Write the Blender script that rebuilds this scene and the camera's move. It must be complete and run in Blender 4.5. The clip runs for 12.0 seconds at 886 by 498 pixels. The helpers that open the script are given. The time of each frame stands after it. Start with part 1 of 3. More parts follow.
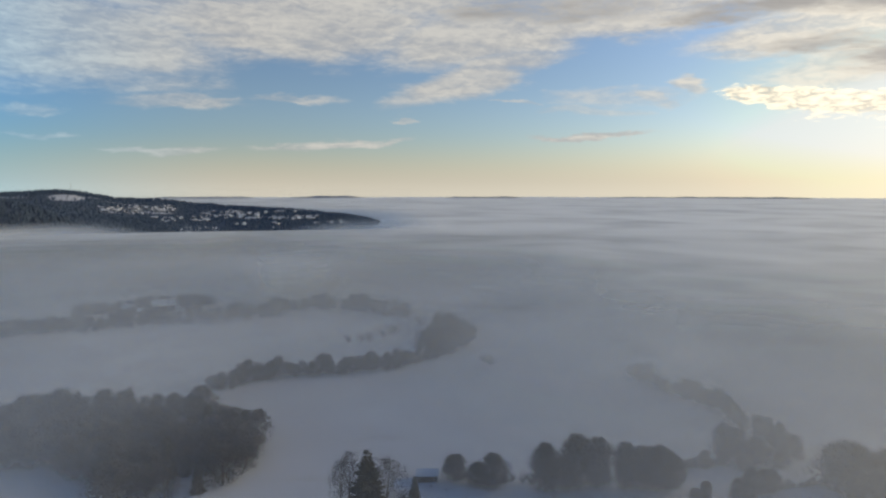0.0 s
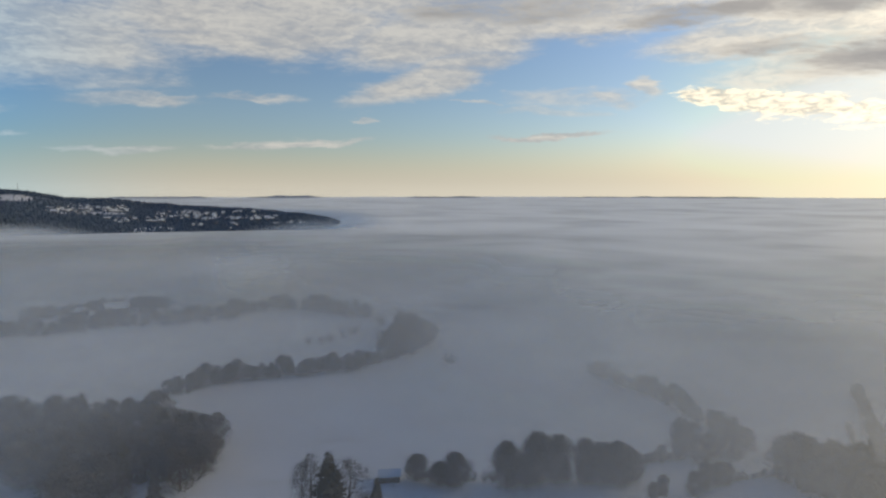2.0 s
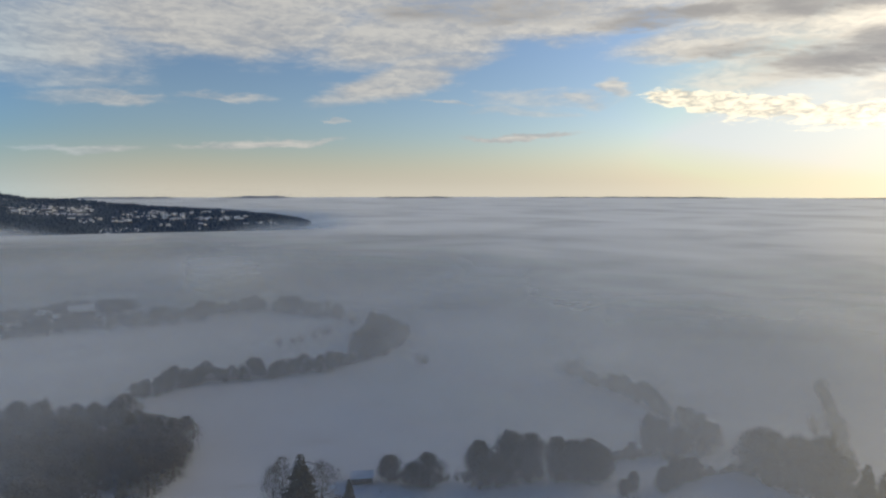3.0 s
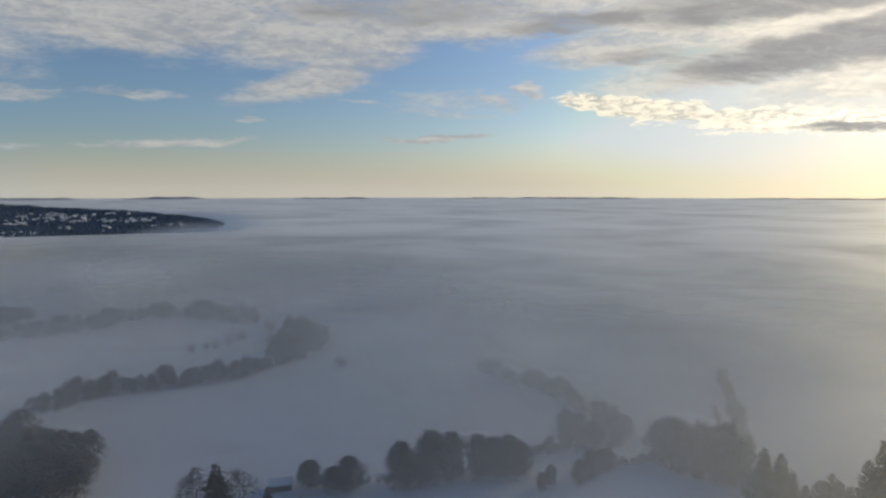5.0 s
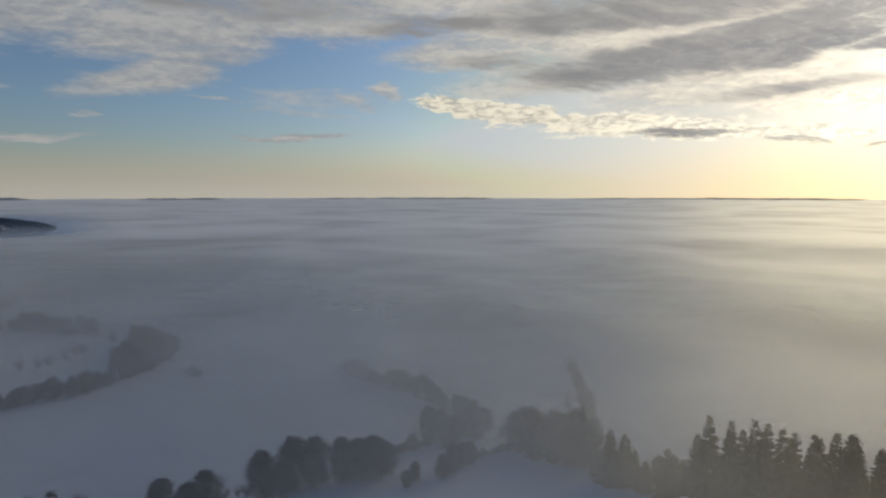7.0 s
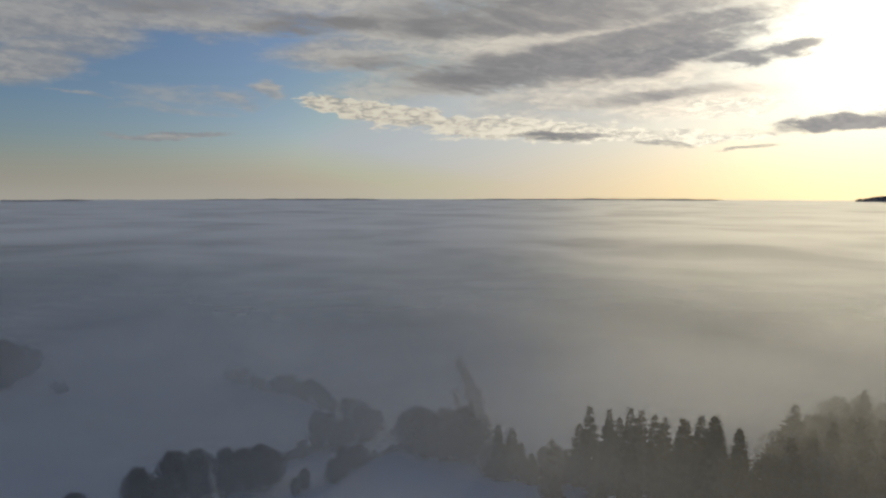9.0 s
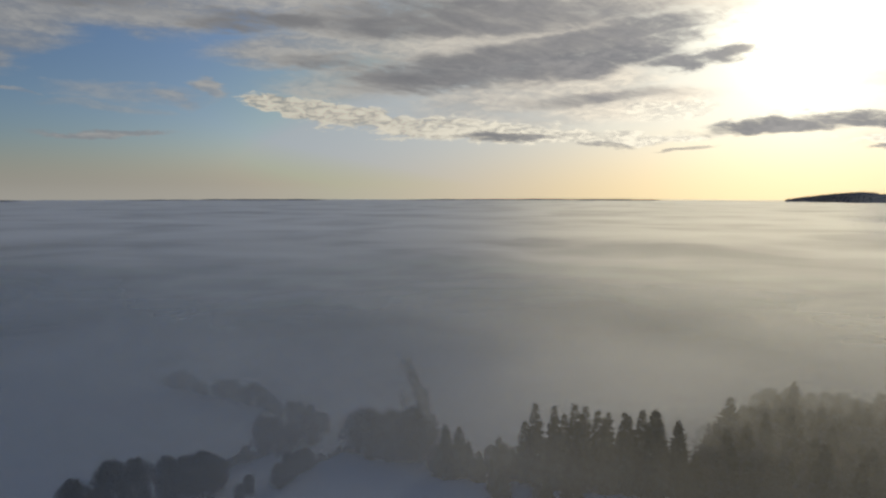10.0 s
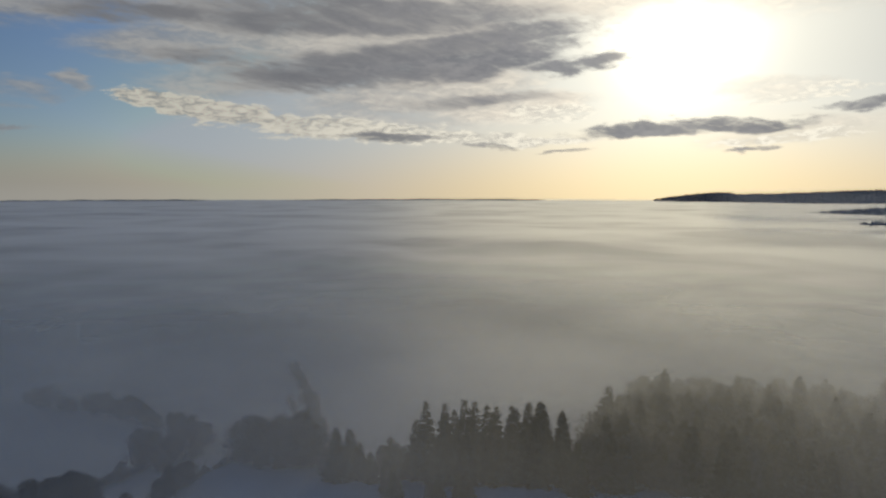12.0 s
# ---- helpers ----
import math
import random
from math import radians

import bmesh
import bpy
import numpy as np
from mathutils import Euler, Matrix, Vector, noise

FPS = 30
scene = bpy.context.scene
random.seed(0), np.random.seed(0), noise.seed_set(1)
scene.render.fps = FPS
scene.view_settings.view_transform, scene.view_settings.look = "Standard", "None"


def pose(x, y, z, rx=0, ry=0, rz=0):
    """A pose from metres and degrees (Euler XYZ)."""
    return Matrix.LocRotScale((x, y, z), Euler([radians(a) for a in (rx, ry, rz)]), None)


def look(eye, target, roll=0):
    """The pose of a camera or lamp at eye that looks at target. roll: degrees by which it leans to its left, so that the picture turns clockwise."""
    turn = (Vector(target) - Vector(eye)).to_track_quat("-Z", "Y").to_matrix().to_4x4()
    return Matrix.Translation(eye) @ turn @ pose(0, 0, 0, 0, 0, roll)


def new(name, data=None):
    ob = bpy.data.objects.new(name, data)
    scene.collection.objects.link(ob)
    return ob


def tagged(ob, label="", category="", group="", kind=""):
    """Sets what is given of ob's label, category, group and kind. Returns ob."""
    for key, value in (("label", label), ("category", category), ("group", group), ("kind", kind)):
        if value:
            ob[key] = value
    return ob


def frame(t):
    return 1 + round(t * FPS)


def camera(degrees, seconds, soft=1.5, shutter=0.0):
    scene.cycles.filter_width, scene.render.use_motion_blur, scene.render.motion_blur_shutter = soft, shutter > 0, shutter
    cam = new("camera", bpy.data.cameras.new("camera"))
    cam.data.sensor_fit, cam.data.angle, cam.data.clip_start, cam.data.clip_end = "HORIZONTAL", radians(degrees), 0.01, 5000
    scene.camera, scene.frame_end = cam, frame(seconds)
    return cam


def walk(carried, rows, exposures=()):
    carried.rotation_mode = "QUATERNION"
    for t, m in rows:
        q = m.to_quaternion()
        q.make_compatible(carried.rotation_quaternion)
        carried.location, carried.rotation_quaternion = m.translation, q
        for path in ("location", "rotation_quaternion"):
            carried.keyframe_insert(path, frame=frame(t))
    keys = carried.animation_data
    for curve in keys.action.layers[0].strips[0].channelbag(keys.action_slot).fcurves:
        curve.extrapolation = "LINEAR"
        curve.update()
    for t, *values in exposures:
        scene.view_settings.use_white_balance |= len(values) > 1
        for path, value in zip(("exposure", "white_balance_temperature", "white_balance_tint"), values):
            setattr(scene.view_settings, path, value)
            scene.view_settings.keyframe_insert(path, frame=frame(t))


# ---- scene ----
# ---------------------------------------------------------------- camera
cam = camera(66.8, 12.0, soft=2.4)
# seconds, yaw, pitch: the aircraft hangs about 100 m over the valley and turns to its right
ROWS = [
    (0.0, 0.00, -5.01),
    (0.5, -0.17, -4.99),
    (1.0, -1.25, -5.00),
    (1.5, -2.31, -5.02),
    (2.0, -3.34, -5.03),
    (2.5, -4.52, -5.03),
    (3.0, -5.74, -5.01),
    (5.0, -12.67, -4.95),
    (5.5, -15.58, -4.94),
    (6.0, -19.08, -4.92),
    (6.5, -21.97, -4.92),
    (8.5, -31.85, -4.86),
    (9.0, -34.15, -4.83),
    (9.5, -36.44, -4.81),
    (10.0, -38.75, -4.81),
    (10.5, -41.04, -4.80),
    (11.0, -43.45, -4.80),
    (11.5, -45.86, -4.80),
    (12.0, -48.25, -4.80),
]
EXPOSURES = [(0.0, 0.17, 6750, 9), (3.0, 0.09, 6650, 9), (5.0, -0.09, 6450, 9), (6.5, -0.33, 6450, 9), (8.5, -0.65, 6350, 10), (10.0, -0.85, 6200, 10), (12.0, -1.0, 6050, 10)]
scene.cycles.transparent_max_bounces = 32  # the fog lies in many thin sheets
walk(cam, [(t, pose(-0.02 * t, 0, 100 + 0.01 * t, 90 + p, 0, w)) for t, w, p in ROWS], exposures=EXPOSURES)

# ---------------------------------------------------------------- light
SUN_AZ, SUN_EL = 67.5, 12.5  # degrees, clockwise from +y, and up
SUN_WAY = Vector((math.sin(radians(SUN_AZ)) * math.cos(radians(SUN_EL)),
                  math.cos(radians(SUN_AZ)) * math.cos(radians(SUN_EL)), math.sin(radians(SUN_EL))))


class Nodes:
    """Short words for building a node tree."""

    def __init__(self, tree):
        self.tree = tree
        tree.nodes.clear()

    def add(self, kind, values=None, **settings):
        n = self.tree.nodes.new(kind)
        for k, v in settings.items():
            setattr(n, k, v)
        for k, v in (values or {}).items():
            self.put(n.inputs[k], v)
        return n

    def put(self, slot, v):
        if isinstance(v, bpy.types.NodeSocket):
            self.tree.links.new(v, slot)
        elif v is not None:
            slot.default_value = v

    def math(self, op, a, b=None, c=None, clamp=False):
        n = self.add("ShaderNodeMath", operation=op, use_clamp=clamp)
        for i, v in enumerate((a, b, c)):
            self.put(n.inputs[i], v)
        return n.outputs[0]

    def vmath(self, op, a, b=None, out=0):
        n = self.add("ShaderNodeVectorMath", operation=op)
        self.put(n.inputs[0], a)
        if b is not None:
            self.put(n.inputs[1], b)
        return n.outputs["Value"] if op in ("LENGTH", "DOT_PRODUCT", "DISTANCE") else n.outputs[out]

    def scaled(self, a, k):
        n = self.add("ShaderNodeVectorMath", operation="SCALE")
        self.put(n.inputs[0], a)
        self.put(n.inputs["Scale"], k)
        return n.outputs[0]

    def ramp(self, v, lo, hi, to_lo=0.0, to_hi=1.0, smooth=True):
        n = self.add("ShaderNodeMapRange", interpolation_type="SMOOTHSTEP" if smooth else "LINEAR")
        for i, x in enumerate((v, lo, hi, to_lo, to_hi)):
            self.put(n.inputs[i], x)
        return n.outputs[0]

    def noise(self, vec, scale, detail=4.0, rough=0.55, warp=0.0, colour=False):
        n = self.add("ShaderNodeTexNoise", {"Vector": vec, "Scale": scale, "Detail": detail, "Roughness": rough, "Distortion": warp})
        return n.outputs["Color" if colour else "Fac"]

    def mix(self, f, a, b):
        n = self.add("ShaderNodeMix", data_type="RGBA")
        self.put(n.inputs[0], f)
        self.put(n.inputs[6], a)
        self.put(n.inputs[7], b)
        return n.outputs[2]

    def xyz(self, x, y, z):
        n = self.add("ShaderNodeCombineXYZ")
        for i, v in enumerate((x, y, z)):
            self.put(n.inputs[i], v)
        return n.outputs[0]


def build_sky():
    world = bpy.data.worlds.new("winter_sky")
    scene.world = world
    world.use_nodes = True
    k = Nodes(world.node_tree)
    way = k.vmath("NORMALIZE", k.add("ShaderNodeTexCoord").outputs["Generated"])
    sep = k.add("ShaderNodeSeparateXYZ", {0: way})
    x, y, z = sep.outputs
    zc = k.math("MAXIMUM", z, 0.012)
    sky = k.add("ShaderNodeTexSky", {"Vector": k.xyz(x, y, zc)}, sky_type="NISHITA", sun_disc=False, sun_elevation=radians(SUN_EL),
                sun_rotation=radians(SUN_AZ), altitude=300.0, air_density=1.0, dust_density=1.6, ozone_density=1.6)
    clear = k.vmath("MINIMUM", k.vmath("MULTIPLY", sky.outputs[0], SKY_TINT), (0.53, 0.585, 0.615))
    az = k.math("MULTIPLY", k.math("ARCTAN2", x, y), 180 / math.pi)
    el = k.math("MULTIPLY", k.math("ARCSINE", z), 180 / math.pi)
    toward = k.math("MAXIMUM", k.vmath("DOT_PRODUCT", way, tuple(SUN_WAY)), 0.0)
    glow = k.math("POWER", toward, 420.0)
    halo = k.math("POWER", toward, 30.0)
    wide = k.math("POWER", toward, 8.0)
    clear = k.vmath("MULTIPLY", clear, k.mix(wide, (1, 1, 1, 1), (1.2, 1.0, 0.76, 1)))
    # warm band of haze over the horizon
    low = k.math("POWER", k.ramp(el, 6.0, -0.8, 0.0, 1.0), 1.7)
    warm = k.mix(wide, (0.66, 0.615, 0.53, 1), (0.96, 0.67, 0.29, 1))
    clear = k.scaled(clear, k.ramp(el, 10.0, 2.0, 1.0, 1.14))
    clear = k.mix(k.math("MULTIPLY", low, 0.8), clear, warm)
    near_sun = k.math("MULTIPLY", k.ramp(el, 8.0, 0.0), k.math("POWER", toward, 12.0))
    clear = k.mix(k.math("MULTIPLY", near_sun, 0.8), clear, (0.95, 0.69, 0.31, 1))
    # cloud sheet seen in perspective
    flat = k.vmath("DIVIDE", k.xyz(x, y, 0.0), k.xyz(*[k.math("ADD", zc, 0.10)] * 3))
    turned = k.add("ShaderNodeMapping", {0: flat, 2: (0, 0, radians(24)), 3: (0.55, 1.25, 1)}).outputs[0]
    n_big = k.noise(turned, 1.3, 8.0, 0.58, 0.9)
    n_fine = k.noise(turned, 7.0, 8.0, 0.66, 0.5)
    puff = k.noise(k.add("ShaderNodeMapping", {0: k.xyz(az, el, 3.3), 2: (0, 0, radians(-12)), 3: (0.22, 0.95, 1)}).outputs[0], 0.85, 8.0, 0.6, 0.7)
    curl = k.vmath("SUBTRACT", k.noise(k.xyz(k.math("MULTIPLY", az, 0.10), k.math("MULTIPLY", el, 0.35), 0.0), 1.6, 5.0, 0.6, 0.3, True), (0.5, 0.5, 0.5))
    place = k.vmath("ADD", k.xyz(az, el, 0.0), k.vmath("MULTIPLY", curl, (6.0, 2.4, 0.0)))

    def bank(a, e, ra, re, tilt, soft=0.35):
        m = k.add("ShaderNodeMapping", {0: place, 1: (a, e, 0), 2: (0, 0, radians(tilt)), 3: (ra, re, 1)}, vector_type="TEXTURE")
        return k.ramp(k.vmath("LENGTH", m.outputs[0]), 1.0, soft)

    def banks(rows):
        total = None
        for r in rows:
            b = k.math("MULTIPLY", bank(*r[:5], soft=r[6] if len(r) > 6 else 0.35), r[5])
            total = b if total is None else k.math("MAXIMUM", total, b)
        return total

    # pale sheets and streaks: azimuth, elevation, half width, half height, tilt, weight
    pale = banks(PALE_CLOUDS)
    dark = banks(DARK_CLOUDS)
    high = k.math("MULTIPLY", k.ramp(el, 11.0, 16.0), k.ramp(el, 34.0, 17.0, 0.0, 1.0))
    cover = k.math("MAXIMUM", pale, high)
    texture = k.math("ADD", k.math("MULTIPLY", k.math("SUBTRACT", n_big, 0.5), 1.1), k.math("MULTIPLY", k.math("SUBTRACT", puff, 0.5), 0.9))
    n_tiny = k.noise(k.add("ShaderNodeMapping", {0: k.xyz(az, el, 8.1), 2: (0, 0, radians(14)), 3: (0.55, 1.6, 1)}).outputs[0], 1.5, 6.0, 0.62, 0.6)
    grainy = k.math("ADD", k.math("MULTIPLY", k.math("SUBTRACT", n_fine, 0.5), 0.32), k.math("MULTIPLY", k.math("SUBTRACT", n_tiny, 0.5), 0.4))
    texture = k.math("ADD", texture, grainy)
    veil = k.ramp(k.math("ADD", cover, k.math("MULTIPLY", texture, 0.85)), 0.05, 1.05)
    veil = k.math("MULTIPLY", veil, k.ramp(cover, 0.0, 0.12))
    thick = k.ramp(k.math("ADD", dark, k.math("MULTIPLY", k.math("ADD", texture, k.math("MULTIPLY", grainy, 0.6)), 1.25)), 0.12, 1.0)
    thick = k.math("MULTIPLY", thick, k.ramp(dark, 0.0, 0.15))
    shade = k.ramp(k.math("ADD", k.math("MULTIPLY", n_tiny, 0.55), k.math("ADD", k.math("MULTIPLY", n_big, 0.45), k.math("MULTIPLY", k.math("SUBTRACT", puff, 0.5), 0.6))), 0.33, 0.68)
    lit = k.mix(shade, (0.37, 0.38, 0.40, 1), (0.55, 0.54, 0.515, 1))
    sunlit = k.mix(shade, (0.60, 0.53, 0.42, 1), (1.08, 0.92, 0.68, 1))
    lit = k.mix(k.math("MULTIPLY", k.math("POWER", toward, 5.0), 0.9), lit, sunlit)
    grey = k.mix(shade, (0.165, 0.17, 0.19, 1), (0.29, 0.285, 0.29, 1))
    grey = k.vmath("MULTIPLY", grey, k.mix(k.math("POWER", toward, 5.0), (1, 1, 1, 1), (1.0, 0.96, 0.90, 1)))
    grey = k.mix(k.math("MULTIPLY", glow, 0.5), grey, (1.0, 0.85, 0.6, 1))
    sunglow = k.add("ShaderNodeMix", {0: 1.0, 6: clear}, data_type="RGBA", blend_type="ADD")
    beam = k.scaled((2.0, 1.7, 1.2), glow)
    beam2 = k.scaled((0.36, 0.34, 0.27), halo)
    k.put(sunglow.inputs[7], k.vmath("ADD", beam, beam2))
    out = k.mix(k.math("MULTIPLY", veil, 0.93), sunglow.outputs[2], lit)
    # rippled sheet low in front of the sun
    ripple = k.noise(k.add("ShaderNodeMapping", {0: k.vmath("ADD", k.xyz(az, el, 5.7), k.vmath("MULTIPLY", curl, (1.5, 0.8, 0.0))), 2: (0, 0, radians(20)), 3: (0.8, 2.6, 1)}).outputs[0], 1.1, 7.0, 0.64, 0.8)
    sheet = banks(RIPPLED_CLOUDS)
    sheet = k.math("MULTIPLY", k.ramp(k.math("ADD", sheet, k.math("ADD", k.math("MULTIPLY", k.math("SUBTRACT", ripple, 0.5), 2.2), k.math("MULTIPLY", k.math("SUBTRACT", puff, 0.5), 1.0))), 0.25, 0.85), k.ramp(sheet, 0.0, 0.2))
    cream = k.mix(k.ramp(ripple, 0.34, 0.60), (0.50, 0.46, 0.39, 1), (1.0, 0.90, 0.70, 1))
    out = k.mix(k.math("MULTIPLY", sheet, 0.9), out, cream)
    out = k.mix(k.math("MULTIPLY", thick, 0.95), out, grey)
    lift = k.math("MULTIPLY", k.math("MULTIPLY_ADD", k.math("POWER", toward, 4.0), 0.42, 1.0), k.math("MULTIPLY_ADD", k.math("POWER", toward, 10.0), 0.62, 1.0))
    # overhead, out of view, the sky is dimmed and blued to tune ground light; blued away from the sun too, paler on the
    # sun's side
    sunny = k.ramp(k.vmath("DOT_PRODUCT", way, tuple(SUN_WAY)), -0.1, 0.7)
    lift = k.math("MULTIPLY", lift, k.ramp(el, 18.0, 45.0, 1.0, k.math("MULTIPLY_ADD", sunny, 0.03, 0.52)))
    behind = k.ramp(k.vmath("DOT_PRODUCT", way, tuple(SUN_WAY)), 0.15, -0.4)
    blue = k.mix(sunny, (0.54, 1.0, 1.42, 1), (0.76, 1.02, 1.26, 1))
    out = k.vmath("MULTIPLY", out, k.mix(k.math("MAXIMUM", k.ramp(el, 18.0, 40.0), behind), (1, 1, 1, 1), blue))
    back = k.add("ShaderNodeBackground", {"Color": out, "Strength": lift})
    k.put(k.add("ShaderNodeOutputWorld").inputs[0], back.outputs[0])


SKY_TINT = (0.084, 0.096, 0.122)
PALE_CLOUDS = [
    (-30, 11.0, 17, 4.8, 0, 1.0), (-12, 13.0, 18, 4.0, 0, 1.0), (4, 12.6, 14, 3.4, 8, 1.0), (3, 9.4, 11, 2.1, 16, 0.9), (-26, 8.6, 12, 1.8, -3, 0.6),
    (14, 14.0, 14, 2.9, 0, 1.0), (-21, 7.0, 6.5, 1.0, 0, 0.75), (-12.5, 7.5, 5.0, 0.5, 0, 0.55), (-31, 6.0, 4.0, 0.7, 0, 0.6),
    (-22, 3.2, 6.0, 0.38, 3, 0.6), (-9, 3.8, 9.0, 0.5, 3, 0.7), (-3, 6.1, 1.6, 0.3, 0, 0.6), (12.5, 4.45, 7.0, 0.42, 0, 1.0),
    (6, 7.4, 3.2, 0.3, -4, 0.5), (17, 7.6, 2.6, 0.9, -15, 0.6), (12, 6.6, 7, 0.6, -4, 0.4), (-31, 4.2, 4, 0.3, 0, 0.45),
    (34, 9.4, 13, 2.6, 6, 0.75), (27, 11.4, 10, 2.0, 3, 0.9), (15, 7.7, 9, 1.0, 0, 0.42), (45, 6.4, 14, 1.6, -2, 0.7), (20.5, 8.2, 2.2, 0.7, -10, 0.75),
    (47, 8.4, 15, 3.0, 8, 0.95), (53, 7.2, 11, 2.2, 2, 0.95), (40, 13.0, 26, 4.2, 0, 1.0), (75, 4.6, 10, 1.4, 4, 0.6), (74, 8.0, 8, 1.1, 0, 0.5)]
RIPPLED_CLOUDS = [(25.5, 7.0, 4.0, 1.4, -14, 1.0), (30, 6.3, 6.0, 1.6, -9, 1.0), (37, 5.4, 8.5, 1.4, -3, 1.0), (46, 4.8, 9.5, 1.2, -2, 1.0), (55, 4.4, 8, 0.8, 0, 0.9), (58, 6.6, 6, 1.1, 4, 0.7), (74, 4.2, 9, 0.7, 2, 0.7), (76, 7.3, 7, 0.9, 8, 0.6)]
DARK_CLOUDS = [(52, 10.9, 9.5, 2.0, 5, 1.0),
    (31, 10.6, 9, 1.1, 0, 0.42), (44, 10.6, 18, 2.6, 7, 0.85), (53, 12.2, 12, 2.8, 8, 0.9), (59, 10.4, 6.5, 1.1, 3, 0.95), (44, 14.4, 22, 2.4, 0, 0.8),
    (44, 4.7, 5.5, 0.5, -3, 0.8), (33, 5.8, 3, 0.4, -5, 0.4), (64, 5.1, 7.5, 1.0, 1, 1.0), (72, 5.4, 7.5, 0.85, -2, 1.0),
    (51, 7.6, 10.0, 1.2, 3, 0.62), (59, 3.3, 3.4, 0.35, 2, 0.8), (73, 3.4, 3.0, 0.35, 0, 0.65), (80, 6.4, 3.5, 0.7, 8, 0.8),
    (38, 13.8, 14, 2.0, 3, 0.75), (10, 14.6, 14, 1.9, 0, 0.5), (52, 3.9, 4.0, 0.4, -4, 0.55), (24, 13.4, 9, 1.5, 2, 0.6)]
build_sky()

sun = new("sun", bpy.data.lights.new("sun", "SUN"))
sun.data.energy, sun.data.angle, sun.data.color = 2.7, radians(44), (1.0, 0.78, 0.42)
sun.matrix_world = look((0, 0, 0), tuple(-SUN_WAY))


# ---------------------------------------------------------------- materials
def material(name):
    m = bpy.data.materials.new(name)
    m.use_nodes = True
    return m, Nodes(m.node_tree)


def finish(k, colour, rough=0.8, bump=None, strength=0.3, distance=0.1, spec=0.3):
    b = k.add("ShaderNodeBsdfPrincipled", {"Base Color": colour, "Roughness": rough, "Specular IOR Level": spec})
    if bump is not None:
        k.put(b.inputs["Normal"], k.add("ShaderNodeBump", {"Height": bump, "Strength": strength, "Distance": distance}).outputs[0])
    k.put(k.add("ShaderNodeOutputMaterial").inputs[0], b.outputs[0])


def plain_material(name, a, b, scale, rough=0.85, strength=0.3):
    """Two tones, mottled at two scales and varied from thing to thing."""
    m, k = material(name)
    co = k.add("ShaderNodeTexCoord").outputs["Object"]
    n = k.noise(co, scale, 6.0)
    fine = k.noise(co, scale * 9, 3.0)
    r = k.add("ShaderNodeObjectInfo").outputs["Random"]
    f = k.math("ADD", k.math("MULTIPLY", n, 0.6), k.math("ADD", k.math("MULTIPLY", r, 0.25), k.math("MULTIPLY", fine, 0.15)))
    finish(k, k.mix(k.ramp(f, 0.25, 0.75), (*a, 1), (*b, 1)), rough, fine, strength)
    return m


def snow_material(name, fields=True):
    m, k = material(name)
    pos = k.add("ShaderNodeNewGeometry").outputs["Position"]
    big = k.noise(pos, 0.006, 4.0)
    mid = k.noise(pos, 0.05, 5.0)
    fine = k.noise(pos, 0.9, 4.0)
    # blue of shaded skylight is put into the snow's base tones
    col = k.mix(k.ramp(big, 0.35, 0.7), (0.53, 0.57, 0.63, 1), (0.62, 0.66, 0.715, 1))
    if fields:
        # stubble showing through in drifts, along the ploughing
        rows = k.noise(k.add("ShaderNodeMapping", {0: pos, 2: (0, 0, 0.5), 3: (0.25, 2.0, 1)}).outputs[0], 0.09, 4.0)
        stub = k.math("MULTIPLY", k.ramp(mid, 0.48, 0.72), k.ramp(rows, 0.42, 0.7))
        col = k.mix(k.math("MULTIPLY", stub, 0.42), col, (0.36, 0.33, 0.29, 1))
    finish(k, col, 0.75, k.math("ADD", mid, k.math("MULTIPLY", fine, 0.3)), 0.35, 0.5)
    return m


SNOW = snow_material("snow_field")
ROOF_SNOW = snow_material("roof_snow", False)
TWIGS = plain_material("bare_twigs", (0.08, 0.078, 0.078), (0.15, 0.146, 0.144), 0.5)
BARK = plain_material("bark", (0.05, 0.042, 0.036), (0.11, 0.10, 0.09), 0.8)
NEEDLES = plain_material("spruce_needles", (0.05, 0.05, 0.038), (0.095, 0.09, 0.07), 0.6)
DARK_WOOD = plain_material("dark_boards", (0.05, 0.042, 0.04), (0.10, 0.085, 0.078), 1.2)
PALE_WOOD = plain_material("white_boards", (0.55, 0.54, 0.52), (0.72, 0.71, 0.69), 1.0)
GLASS = plain_material("window_glass", (0.02, 0.024, 0.03), (0.035, 0.04, 0.05), 1.0, 0.12, 0.0)
STEEL = plain_material("galvanised_steel", (0.22, 0.22, 0.23), (0.32, 0.32, 0.33), 2.0, 0.5, 0.1)
# distance haze is put into this blue base colour of the far spruces
HAZED_FOREST = plain_material("far_spruces", (0.022, 0.045, 0.085), (0.05, 0.084, 0.138), 0.02)


